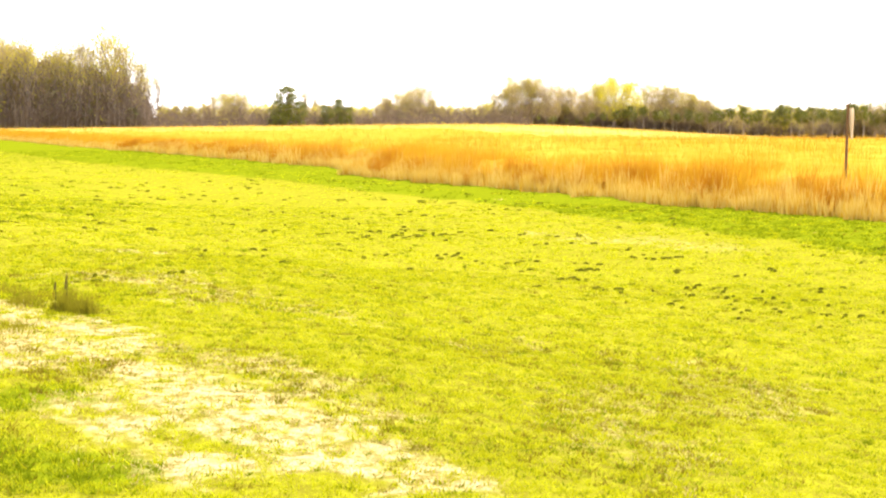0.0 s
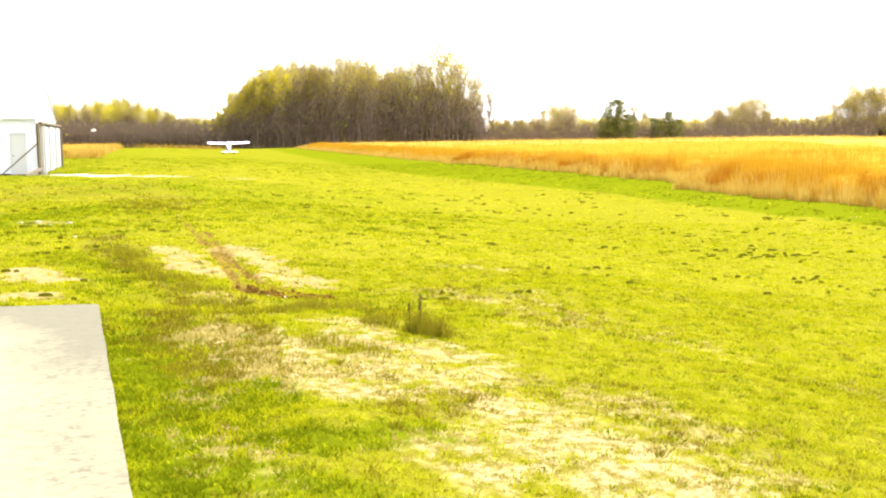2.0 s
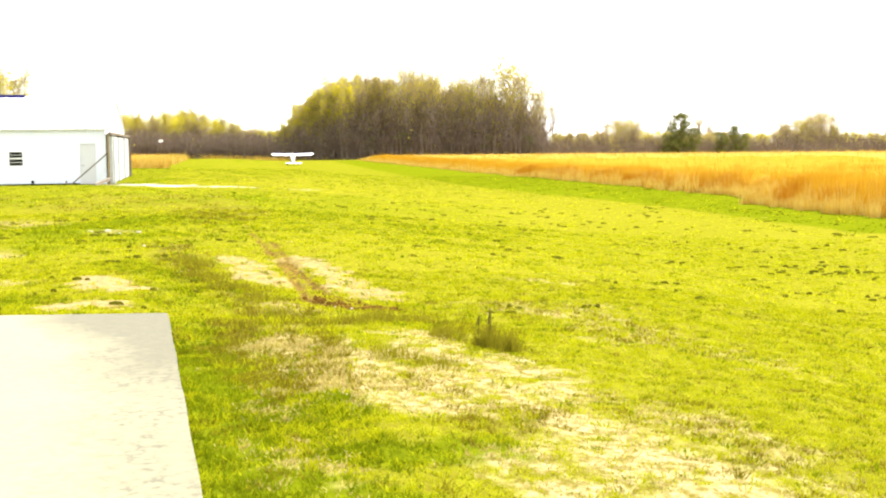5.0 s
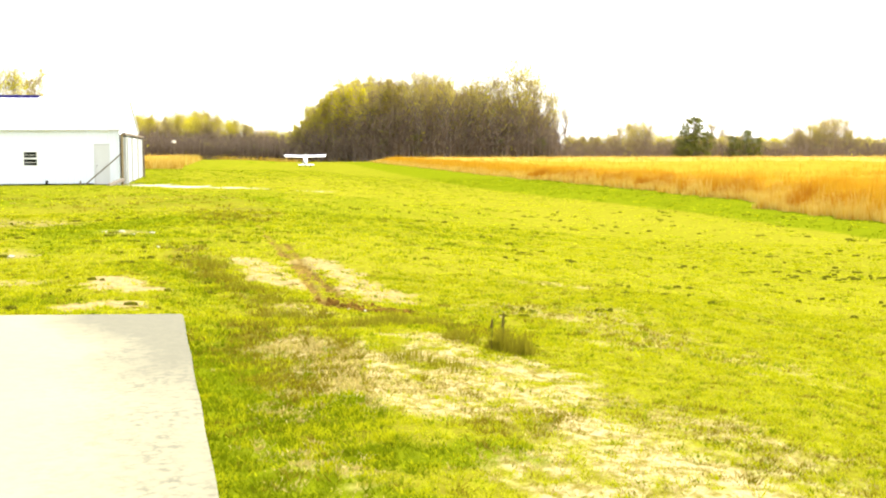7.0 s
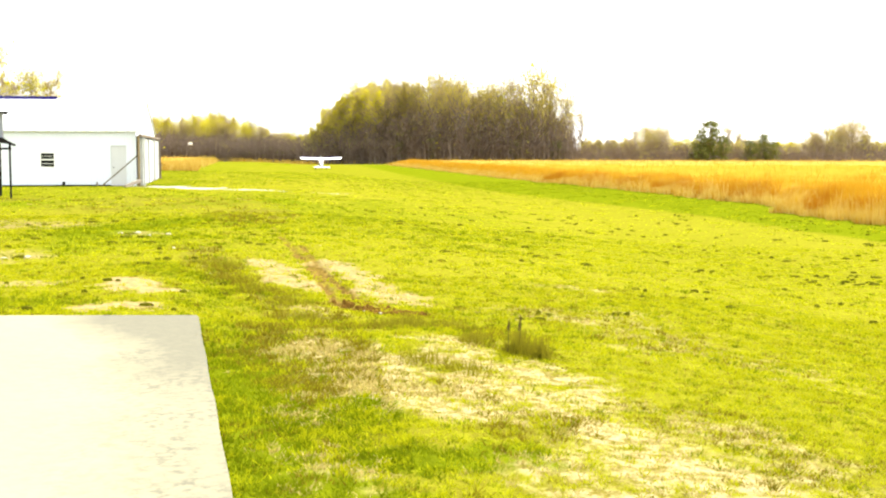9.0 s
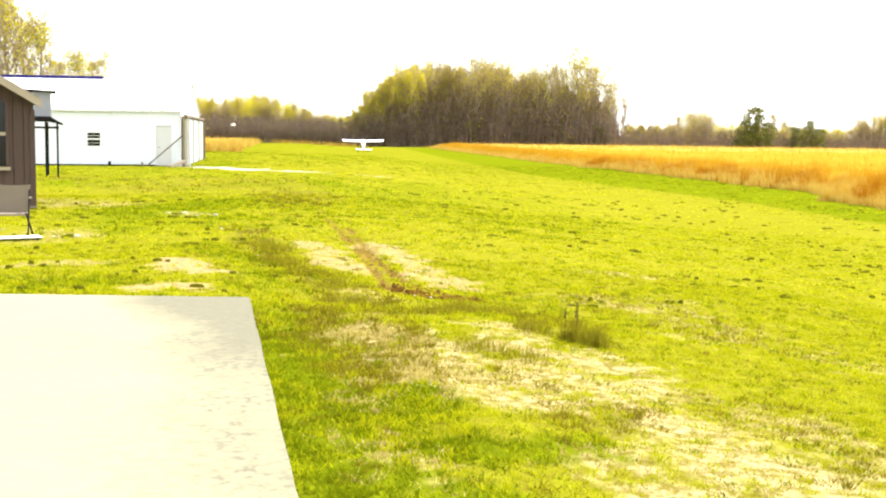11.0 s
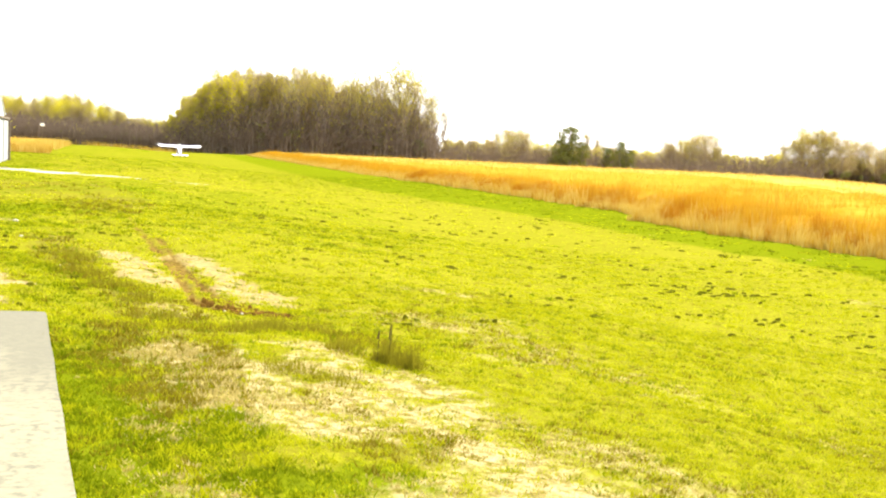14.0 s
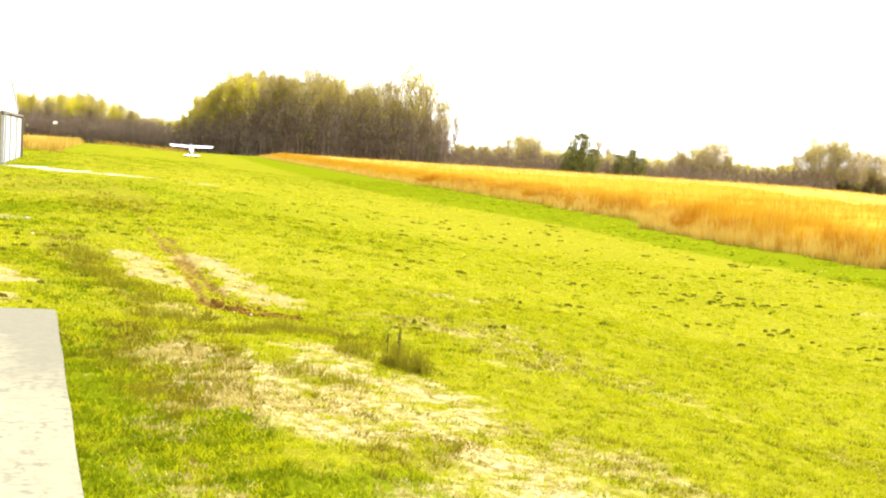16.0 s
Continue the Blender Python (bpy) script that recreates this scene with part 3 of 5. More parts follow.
def build_fields():
    rng = np.random.default_rng(5)
    # matted lower growth: an uneven skirted sheet just under the seed heads
    xs = np.concatenate([np.arange(-260, -10, 5.0), np.arange(-10, 15, 3.0), np.arange(15, 40, 0.7), np.arange(40, 120, 3), np.arange(120, 480, 12)])
    ys = np.concatenate([np.arange(-60, 0, 3.0), np.arange(0, 70, 0.8), np.arange(70, 180, 3), np.arange(180, 330, 4)])
    X, Y = np.meshgrid(xs, ys)
    inside = in_field(X - np.where(X > 10, 0.9, -0.9), Y) & in_field(X, Y - 1.0)
    H = (0.80 + 0.12 * wob(X, Y, 5, 1) + 0.10 * wob(X, Y, 1.6, 3)) * np.where(X > 12, 0.12 + 0.88 * step(0.6, 4.5, X - field_edge(Y)), 1.0)
    # a worn path that dips through the standing grass
    H -= 0.35 * np.exp(-((np.degrees(np.arctan2(X, Y)) - 32.3) / 0.25) ** 2) * (X > 60)
    Z = land(X, Y) + H
    ny, nx = X.shape
    idx = np.arange(nx * ny).reshape(ny, nx)
    ok = inside[:-1, :-1] & inside[:-1, 1:] & inside[1:, 1:] & inside[1:, :-1]
    faces = np.stack([idx[:-1, :-1], idx[:-1, 1:], idx[1:, 1:], idx[1:, :-1]], -1)[ok]
    used, inv = np.unique(faces, return_inverse=True)
    V = np.stack([X, Y, Z], -1).reshape(-1, 3)[used]
    inv = inv.reshape(-1, 4)
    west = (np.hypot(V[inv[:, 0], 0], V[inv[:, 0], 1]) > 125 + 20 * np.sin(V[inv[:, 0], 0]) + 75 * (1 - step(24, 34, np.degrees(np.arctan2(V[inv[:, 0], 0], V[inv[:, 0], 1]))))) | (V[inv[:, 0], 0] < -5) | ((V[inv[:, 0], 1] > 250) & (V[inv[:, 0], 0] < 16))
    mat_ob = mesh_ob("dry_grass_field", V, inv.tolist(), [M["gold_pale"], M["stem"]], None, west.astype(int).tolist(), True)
    tagged(mat_ob, "thick matted growth of a golden dry grass field", "grass field", kind="stuff")
    # standing blades: dense along the edge, thinner over the top
    sets = []

    def scatter(n, x0, x1, y0, y1, h0, h1, w, ids, lean=0.35, band=None, stem=False):
        y = rng.uniform(y0, y1, n)
        x = field_edge(y) + band * rng.uniform(0, 1, n) ** 1.3 if band else rng.uniform(x0, x1, n)
        keep = in_field(x, y)
        x, y = x[keep], y[keep]
        m = len(x)
        h = rng.uniform(h0, h1, m) * (1 + 0.25 * wob(x, y, 0.7, 3) + 0.22 * wob(x, y, 2.6, 7)) * np.where(x > 12, 0.38 + 0.62 * np.clip((x - field_edge(y)) / 3.2 + 0.25 * wob(x, y, 0.8, 6), 0, 1), 1.0)
        tri = blades(x, y, land(x, y) - 0.02, h, w * rng.uniform(0.6, 1.4, m), lean, rng)
        if stem:
            sets.append((tri, np.where(rng.uniform(0, 1, m) < 0.7, 2, 1)))
            return
        near = np.clip((x - field_edge(y)) / 2.0, 0, 1) if band else 1.0
        if not band:
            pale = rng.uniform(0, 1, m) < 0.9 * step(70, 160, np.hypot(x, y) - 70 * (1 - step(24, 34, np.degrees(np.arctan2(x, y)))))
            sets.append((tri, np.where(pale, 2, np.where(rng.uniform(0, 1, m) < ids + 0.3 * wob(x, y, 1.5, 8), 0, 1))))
            return
        sets.append((tri, np.where(rng.uniform(0, 1, m) > 0.15 + near, 2, np.where(rng.uniform(0, 1, m) < ids + 0.3 * wob(x, y, 1.5, 8), 0, 1))))

    scatter(90000, 0, 0, -8, 60, 0.7, 1.35, 0.03, 0.85, band=5.5)
    scatter(60000, 0, 0, 60, 250, 0.8, 1.3, 0.07, 0.75, band=5.5)
    scatter(60000, 24, 70, -5, 90, 0.9, 1.2, 0.05, 0.55)
    scatter(70000, 24, 320, 20, 290, 0.95, 1.25, 0.12, 0.4)
    y = rng.uniform(-8, 110, 80000)
    x = field_edge(y) + rng.uniform(0.4, 2.8, 80000)
    keep = 0.7 * wob(x, y, 1.6, 5) + 0.8 * wob(x, y, 0.6, 2) > 0.40
    x, y = x[keep], y[keep]
    m = len(x)
    sets.append((blades(x, y, land(x, y) - 0.02, rng.uniform(0.75, 1.3, m) * (0.55 + 0.5 * np.clip((x - field_edge(y)) / 3, 0, 1)), 0.045 * rng.uniform(0.6, 1.4, m), 0.4, rng), np.full(m, 3)))
    y = rng.uniform(0, 100, 30000)
    x = field_edge(y) + rng.uniform(0.0, 2.4, 30000)
    keep = 0.6 * wob(x, y, 0.9, 9) + 0.8 * wob(x, y, 0.4, 6) > 0.42
    x, y = x[keep], y[keep]
    m = len(x)
    sets.append((blades(x, y, land(x, y) - 0.02, rng.uniform(0.7, 1.3, m) * (0.6 + 0.4 * np.clip((x - field_edge(y)) / 2, 0, 1)), 0.04 * rng.uniform(0.6, 1.4, m), 0.3, rng), np.full(m, 2)))
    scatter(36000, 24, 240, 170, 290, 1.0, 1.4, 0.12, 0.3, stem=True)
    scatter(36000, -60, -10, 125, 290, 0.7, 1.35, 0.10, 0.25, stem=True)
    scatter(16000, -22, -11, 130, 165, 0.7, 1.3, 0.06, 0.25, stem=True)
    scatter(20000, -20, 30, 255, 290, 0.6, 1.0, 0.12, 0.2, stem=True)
    tri = np.concatenate([s[0] for s in sets])
    ids = np.concatenate([s[1] for s in sets])
    ob = soup("tall_dry_grass", tri, [M["gold_blade"], M["gold_pale"], M["stem"], M["russet"]], ids)
    tagged(ob, "tall golden dry grass stalks standing along the strip", "grass", kind="stuff")


build_fields()


# ---- hangar: white sheet-metal building, gable end towards the strip ----
M["tan_wood"] = mat("tan_weathered_timber", (0.27, 0.21, 0.11), (0.17, 0.125, 0.065), 0.9, 2, 30, 0.3, stretch=(1, 1, 0.15))


def build_hangar():
    g = float(land(-8.3, 63.5)) - 0.02
    h = thing("hangar", -8.57, 63.48, g, 3.7, "white sheet-metal hangar with a low gable roof and sliding doors", "hangar")
    L, W, E, R = 30.0, 17.0, 2.86, 4.85      # length, width, eaves, ridge

    def ribbed(n, along, height, t=0.12, depth=0.012):
        """A profiled sheet: outline of shallow ribs, drawn up to the height."""
        pts = []
        s = along / n
        for i in range(n):
            x = i * s
            pts += [(x, 0), (x + 0.78 * s, 0), (x + 0.83 * s, -depth), (x + 0.95 * s, -depth)]
        pts.append((along, 0))
        return prism(pts + [(along, t), (0, t)], 0, height)

    # near long wall with openings left for door and window
    def wall_piece(x0, x1, z0, z1):
        bm = ribbed(max(2, int((x1 - x0) / 0.3)), x1 - x0, z1 - z0)
        bm.transform(Matrix.Translation((x0, 0, z0)))
        return bm
    d0, d1 = -1.29, -0.51
    w0, w1 = -4.79, -4.09
    part("wall", wall_piece(d1, 0, 0, E), M["white_metal"], h)
    part("wall", wall_piece(d0, d1, 2.12, E), M["white_metal"], h)
    part("wall", wall_piece(w1, d0, 0, E), M["white_metal"], h)
    part("wall", wall_piece(w0, w1, 0, 1.0), M["white_metal"], h)
    part("wall", wall_piece(w0, w1, 1.75, E), M["white_metal"], h)
    part("wall", wall_piece(-L, w0, 0, E), M["white_metal"], h)
    part("base_trim", box(-L, d0 - 0.03, -0.03, -0.014, 0.0, 0.09), M["dark_metal"], h, "dark strip along the foot of the wall")
    part("eave_trim", box(-L, 0.06, -0.16, -0.02, E - 0.03, E + 0.07, 0.01), M["grey_trim"], h, "grey gutter trim")
    door = part("door", box(d0 + 0.04, d1 - 0.04, 0.02, 0.06, 0.02, 2.08), M["grey_door"], h, "pale grey walk-in door")
    part("door_frame", box(d0, d1, -0.025, 0.1, 2.08, 2.12), M["grey_trim"], door)
    part("door_frame", box(d0, d0 + 0.04, -0.025, 0.1, 0, 2.08), M["grey_door"], door)
    part("door_frame", box(d1 - 0.04, d1, -0.025, 0.1, 0, 2.08), M["grey_door"], door)
    part("door_handle", rod((d0 + 0.14, -0.05, 1.0), (d0 + 0.14, 0.02, 1.0), 0.03), M["dark_metal"], door)
    part("door_sill", box(d0 - 0.02, d1 + 0.02, -0.12, 0.02, -0.02, 0.05), M["old_wood"], door)
    win = part("window", box(w0, w1, 0.05, 0.07, 1.0, 1.75), M["glass"], h, "dark window with white sashes")
    for z0, z1 in ((1.0, 1.035), (1.355, 1.425), (1.715, 1.75)):
        part("sash_rail", box(w0 - 0.02, w1 + 0.02, -0.02, 0.08, z0, z1, 0.004), M["white_paint"], win)
    for z0 in (1.19, 1.565):
        part("glazing_bar", box(w0, w1, 0.0, 0.05, z0 - 0.009, z0 + 0.009), M["white_paint"], win)
    for x0 in (w0, w1 - 0.028):
        part("sash_stile", box(x0, x0 + 0.028, -0.016, 0.08, 1.0, 1.75), M["white_paint"], win)
    # far wall, back gable
    part("wall", box(-L, 0, W - 0.12, W, 0, E), M["white_metal"], h)
    part("wall", prism([(0.12, 0), (W - 0.12, 0), (W - 0.12, E), (W / 2, R - 0.05), (0.12, E)], -L, -L + 0.12, "x"), M["white_metal"], h)
    # gable over the doors
    part("gable_panel", prism([(0.12, 2.62), (W - 0.12, 2.62), (W - 0.12, E), (W / 2, R - 0.05), (0.12, E)], -0.12, 0.0, "x"), M["white_metal"], h)
    # roof slopes with ribs, blue ridge cap
    for side in (0, 1):
        n = 60
        bm = bmesh.new()
        s = (L + 0.13) / n
        prof = []
        for i in range(n):
            x = -L - 0.05 + i * s
            prof += [(x, 0.0), (x + 0.85 * s, 0.0), (x + 0.9 * s, 0.03), (x + 0.97 * s, 0.03)]
        prof.append((0.08, 0.0))
        rows = []
        for (y, z) in ((-0.2, E + 0.02), (W / 2, R)):
            rows.append([bm.verts.new((x, y if side == 0 else W - y, z + up)) for x, up in prof])
        under = [[bm.verts.new((v.co.x, v.co.y, v.co.z - 0.05)) for v in r] for r in rows]
        for i in range(len(prof) - 1):
            bm.faces.new((rows[0][i], rows[0][i + 1], rows[1][i + 1], rows[1][i]))
            bm.faces.new((under[0][i], under[1][i], under[1][i + 1], under[0][i + 1]))
            bm.faces.new((rows[0][i], under[0][i], under[0][i + 1], rows[0][i + 1]))
        bm.faces.new((rows[0][-1], under[0][-1], under[1][-1], rows[1][-1]))
        bm.faces.new((rows[0][0], rows[1][0], under[1][0], under[0][0]))
        bmesh.ops.recalc_face_normals(bm, faces=bm.faces[:])
        part("roof", bm, M["roof_metal"], h)
    part("ridge_cap", prism([(W / 2 - 0.22, R - 0.03), (W / 2 - 0.16, R + 0.14), (W / 2 + 0.16, R + 0.14), (W / 2 + 0.22, R - 0.03)], -L, -5.0, "x"), M["blue_metal"], h, "dark blue ridge cap")
    # sliding doors under a timber track
    part("door_track", box(0.16, 0.34, -0.5, W + 0.3, 2.57, 2.70, 0.01), M["old_wood"], h, "timber door track beam")
    n = 6
    for i in range(n):
        y0 = 0.1 + i * (W - 0.2) / n
        bm = ribbed(8, (W - 0.2) / n - 0.05, 2.42, 0.05, 0.012)
        bm.transform(Matrix.Translation((0.30 - 0.05 * (i % 2), y0, 0.06)) @ Matrix.Rotation(math.pi / 2, 4, "Z"))
        dr = part("sliding_door", bm, M["door_sheet"], h, "grey weathered sheet-metal sliding door")
        part("door_edge", box(0.18, 0.33, y0 - 0.03, y0 + 0.03, 0.05, 2.5), M["grey_trim"], dr)
    # timber outrigger that holds up the near end of the track, with its brace and feet
    part("track_post", beam((0.16, -0.46, -0.25), (0.16, -0.46, 2.62), 0.11, bevel=0.01), M["tan_wood"], h)
    part("track_post", beam((0.42, -0.30, -0.2), (0.42, -0.30, 2.55), 0.08, bevel=0.01), M["grey_trim"], h)
    part("track_brace", beam((0.12, -0.55, 1.62), (-1.75, -0.62, 0.0), 0.07, bevel=0.008), M["grey_wood"], h, "diagonal timber brace")
    part("track_foot", beam((0.2, -0.46, 0.3), (-0.42, -2.6, 0.04), 0.16, bevel=0.01), M["grey_wood"], h)
    part("ground_timber", beam((0.0, -1.4, -0.03), (1.15, 0.1, -0.01), 0.12, bevel=0.01), M["old_wood"], h)
    part("track_post", beam((0.3, W + 0.2, -0.8), (0.3, W + 0.2, 2.55), 0.16, bevel=0.01), M["old_wood"], h)
    for x, s in ((-3.63, 0.14), (-1.98, 0.09)):
        part("ground_anchor", box(x - s / 2, x + s / 2, -0.32, -0.2, -0.1, 0.26 if s > 0.1 else 0.24, 0.02), M["dark_metal"] if s > 0.1 else M["grey_wood"], h)
    return h


build_hangar()


# ---- woods ----
def ring(p, axis, r, n):
    a = axis.normalized()
    u = a.orthogonal().normalized()
    v = a.cross(u)
    return [p + (u * math.cos(2 * math.pi * i / n) + v * math.sin(2 * math.pi * i / n)) * r for i in range(n)]


def limb(verts, faces, pts, radii, n):
    """A tapered bent tube through pts."""
    base = len(verts)
    for i, (p, r) in enumerate(zip(pts, radii)):
        axis = pts[min(i + 1, len(pts) - 1)] - pts[max(i - 1, 0)]
        verts += ring(p, axis, r, n)
    for i in range(len(pts) - 1):
        for k in range(n):
            faces.append((base + i * n + k, base + i * n + (k + 1) % n, base + (i + 1) * n + (k + 1) % n, base + (i + 1) * n + k))


def make_tree(seed, height, spread, budding, low=0.28, yellow=False, twigs=5000, rise=(0.8, 1.7), limbs=(13, 17), taper=2.4, stout=1.0):
    """A spring tree: tapered trunk with limbs, and a loose crown of twigs and first leaves."""
    rnd = random.Random(seed)
    rng = np.random.default_rng(seed)
    verts, faces, tips = [], [], []
    pts = [Vector((0, 0, -0.3))]
    k = 7
    for i in range(1, k + 1):
        pts.append(Vector((rnd.gauss(0, 0.12) + pts[-1].x, rnd.gauss(0, 0.12) + pts[-1].y, height * 0.86 * i / k)))
    r0 = height * 0.017
    limb(verts, faces, pts, [r0 * (1 - 0.88 * i / k) for i in range(k + 1)], 7)
    m = rnd.randint(*limbs)
    for j in range(m):
        s = low + (0.97 - low) * (j + rnd.random() * 0.8) / m
        a = s * k
        i = min(int(a), k - 1)
        p = pts[i].lerp(pts[i + 1], a - i)
        ang = j * 2.4 + rnd.gauss(0, 0.4)
        bell = math.sin(math.pi * min(1, (s - low * 0.55) / (1.05 - low * 0.55))) ** 0.7
        length = spread * (0.35 + 0.65 * bell) * rnd.uniform(0.75, 1.2)
        d = Vector((math.cos(ang), math.sin(ang), rnd.uniform(*rise)))
        d.normalize()
        q = [p]
        for i2 in range(3):
            d = (d + Vector((rnd.gauss(0, 0.14), rnd.gauss(0, 0.14), 0.12 + rnd.gauss(0, 0.1)))).normalized()
            q.append(q[-1] + d * length / 3)
        rr = r0 * (1 - 0.85 * s) * 0.55 * stout
        limb(verts, faces, q, [rr, rr * 0.7, rr * 0.45, rr * 0.15], 4)
        tips += [(q[1], length * 0.2), (q[2], length * 0.26), (q[3], length * 0.28)]
        for b in range(4):
            o = q[1 + b % 3]
            e = o + (d + Vector((rnd.gauss(0, 0.7), rnd.gauss(0, 0.7), rnd.gauss(0.2, 0.4)))).normalized() * length * rnd.uniform(0.3, 0.55)
            limb(verts, faces, [o, o.lerp(e, 0.5) + Vector((0, 0, 0.08 * length * rnd.random())), e], [rr * 0.5, rr * 0.3, rr * 0.08], 3)
            tips.append((e, length * 0.22))
    tips.append((pts[-1], spread * 0.3))
    # twigs as slivers, leaves as small scraps, in loose clusters about the branch ends
    T, ids = [], []
    c = np.array([list(t[0]) for t in tips])
    s = np.array([t[1] for t in tips])
    nt = twigs
    i = rng.integers(0, len(c), nt)
    p = c[i] + rng.normal(0, 1, (nt, 3)) * s[i][:, None] * np.array([0.62, 0.62, 0.75])
    d = rng.normal(0, 1, (nt, 3)) * 0.55 + (p - c[i]) / (s[i][:, None] + 0.01) * 0.35 + np.array([0, 0, 0.9])
    d /= np.linalg.norm(d, axis=1)[:, None]
    l = rng.uniform(0.6, 1.9, nt)[:, None] * height / 18
    side = np.cross(d, rng.normal(0, 1, (nt, 3)))
    side /= np.linalg.norm(side, axis=1)[:, None]
    wd = rng.uniform(0.018, 0.042, nt)[:, None] * height / 14
    T.append(np.stack([p - side * wd, p + side * wd, p + d * l], 1))
    ids.append(np.zeros(nt, int))
    nb = budding
    # more buds higher up, so the painted glow gathers at the crown's top
    chance = np.clip(c[:, 2] / height, 0.05, 1) ** taper * rng.uniform(0.15, 1.0, len(c))
    i = rng.choice(len(c), nb, p=chance / chance.sum())
    p = c[i] + rng.normal(0, 1, (nb, 3)) * s[i][:, None] * np.array([0.6, 0.6, 0.75])
    p[:, 2] = np.maximum(p[:, 2], height * low * 0.6)
    a, b = rng.normal(0, 1, (nb, 3)), rng.normal(0, 1, (nb, 3))
    sz = rng.uniform(0.07, 0.17, nb)[:, None] * height / 16
    T.append(np.stack([p, p + a * sz, p + b * sz], 1))
    ids.append(np.ones(nb, int))
    t = new("tree")
    part_ob = mesh_ob("trunk", verts, faces, M["bark"], t)
    soup("crown", np.concatenate(T), [M["twig"], M["bud_yellow"] if yellow else M["bud"]], np.concatenate(ids), t)
    return t


def make_pine(seed, height, spread, low=0.12):
    rng = np.random.default_rng(seed)
    rnd = random.Random(seed)
    verts, faces = [], []
    k = 6
    pts = [Vector((rnd.gauss(0, 0.05) * i, rnd.gauss(0, 0.05) * i, -0.3 + (height + 0.2) * i / k)) for i in range(k + 1)]
    limb(verts, faces, pts, [height * 0.016 * (1 - 0.93 * i / k) for i in range(k + 1)], 7)
    T = []
    m = int(46 * (1 - low)) + 6
    for j in range(m):
        s = low + (0.98 - low) * (j / m)
        z = height * max(s, 0.03)
        ang = j * 2.4 + rnd.gauss(0, 0.3)
        l = spread * (max(0.02, 1.08 - s) * (s + 0.3)) ** 0.5 * rnd.uniform(0.3, 1.25) + 0.15
        lift = rnd.uniform(0.15, 0.75) * l
        q = [Vector((0, 0, z)), Vector((math.cos(ang) * l * 0.5, math.sin(ang) * l * 0.5, z + lift * 0.3)), Vector((math.cos(ang) * l, math.sin(ang) * l, z + lift))]
        limb(verts, faces, q, [0.06, 0.04, 0.01], 3)
        for tuft in range(3):
            f = rnd.uniform(0.3, 1.05)
            o = np.array(q[0].lerp(q[2], f)) + rng.normal(0, 1, 3) * 0.2 * (0.3 + 0.3 * l)
            n = int(16 + 12 * l / spread)
            p = o + rng.normal(0, 1, (n, 3)) * np.array([0.30, 0.30, 0.27]) * height / 9
            a, b = rng.normal(0, 1, (n, 3)) + np.array([0, 0, 0.6]), rng.normal(0, 1, (n, 3))
            sz = rng.uniform(0.12, 0.28, n)[:, None] * height / 9
            T.append(np.stack([p, p + a * sz, p + b * sz * 0.6], 1))
    t = new("pine_tree")
    mesh_ob("trunk", verts, faces, M["bark"], t)
    soup("crown", np.concatenate(T), M["needle"], None, t)
    return t


def at_bearing(az, dist):
    x, y = dist * math.sin(radians(az)), dist * math.cos(radians(az))
    return x, y, float(land(x, y))


def crest(table, az):
    return float(np.interp(az, [p[0] for p in table], [p[1] for p in table]))


TALL = [make_tree(11, 18, 3.6, 5200, 0.16), make_tree(12, 18, 4.2, 7000, 0.14), make_tree(13, 18, 3.4, 2600, 0.18, twigs=3400), make_tree(14, 18, 4.3, 8500, 0.16, yellow=True, twigs=3600), make_tree(15, 18, 3.9, 3800, 0.14), make_tree(16, 18, 3.0, 1200, 0.3, twigs=2200)]
AIRY = [make_tree(18, 18, 5.6, 2400, 0.2, twigs=1500, rise=(0.9, 1.9), limbs=(26, 28), taper=1.2, stout=1.7), make_tree(19, 18, 4.8, 1700, 0.25, twigs=1300, rise=(0.9, 1.9), limbs=(20, 22), taper=1.2, stout=1.7), make_tree(20, 18, 5.2, 2800, 0.3, twigs=900, rise=(1.0, 2.1), limbs=(22, 24), taper=1.0, stout=1.7)]
BARE = [make_tree(26, 18, 4.4, 420, 0.3, twigs=900, rise=(1.0, 2.2), limbs=(17, 18), stout=2.3), make_tree(27, 18, 5.0, 500, 0.35, twigs=800, rise=(0.8, 1.8), limbs=(16, 18), stout=2.3)]
BACK = [make_tree(24, 18, 4.4, 2300, 0.3, yellow=True, twigs=1100, stout=1.3), make_tree(25, 18, 3.8, 1500, 0.3, yellow=True, twigs=1600, stout=1.3)]
BROAD = [make_tree(21, 12, 4.6, 5500, 0.15), make_tree(22, 12, 5.4, 12000, 0.12, yellow=True, rise=(0.5, 1.2), twigs=1500, taper=1.2), make_tree(23, 12, 4.0, 1800, 0.2)]
PINE = [make_pine(31, 9, 2.6), make_pine(32, 9, 3.3)]
ROW = [make_pine(33, 9, 2.9, 0.64), make_pine(34, 9, 3.8, 0.58), make_pine(35, 9, 2.3, 0.7)]
USED = set()


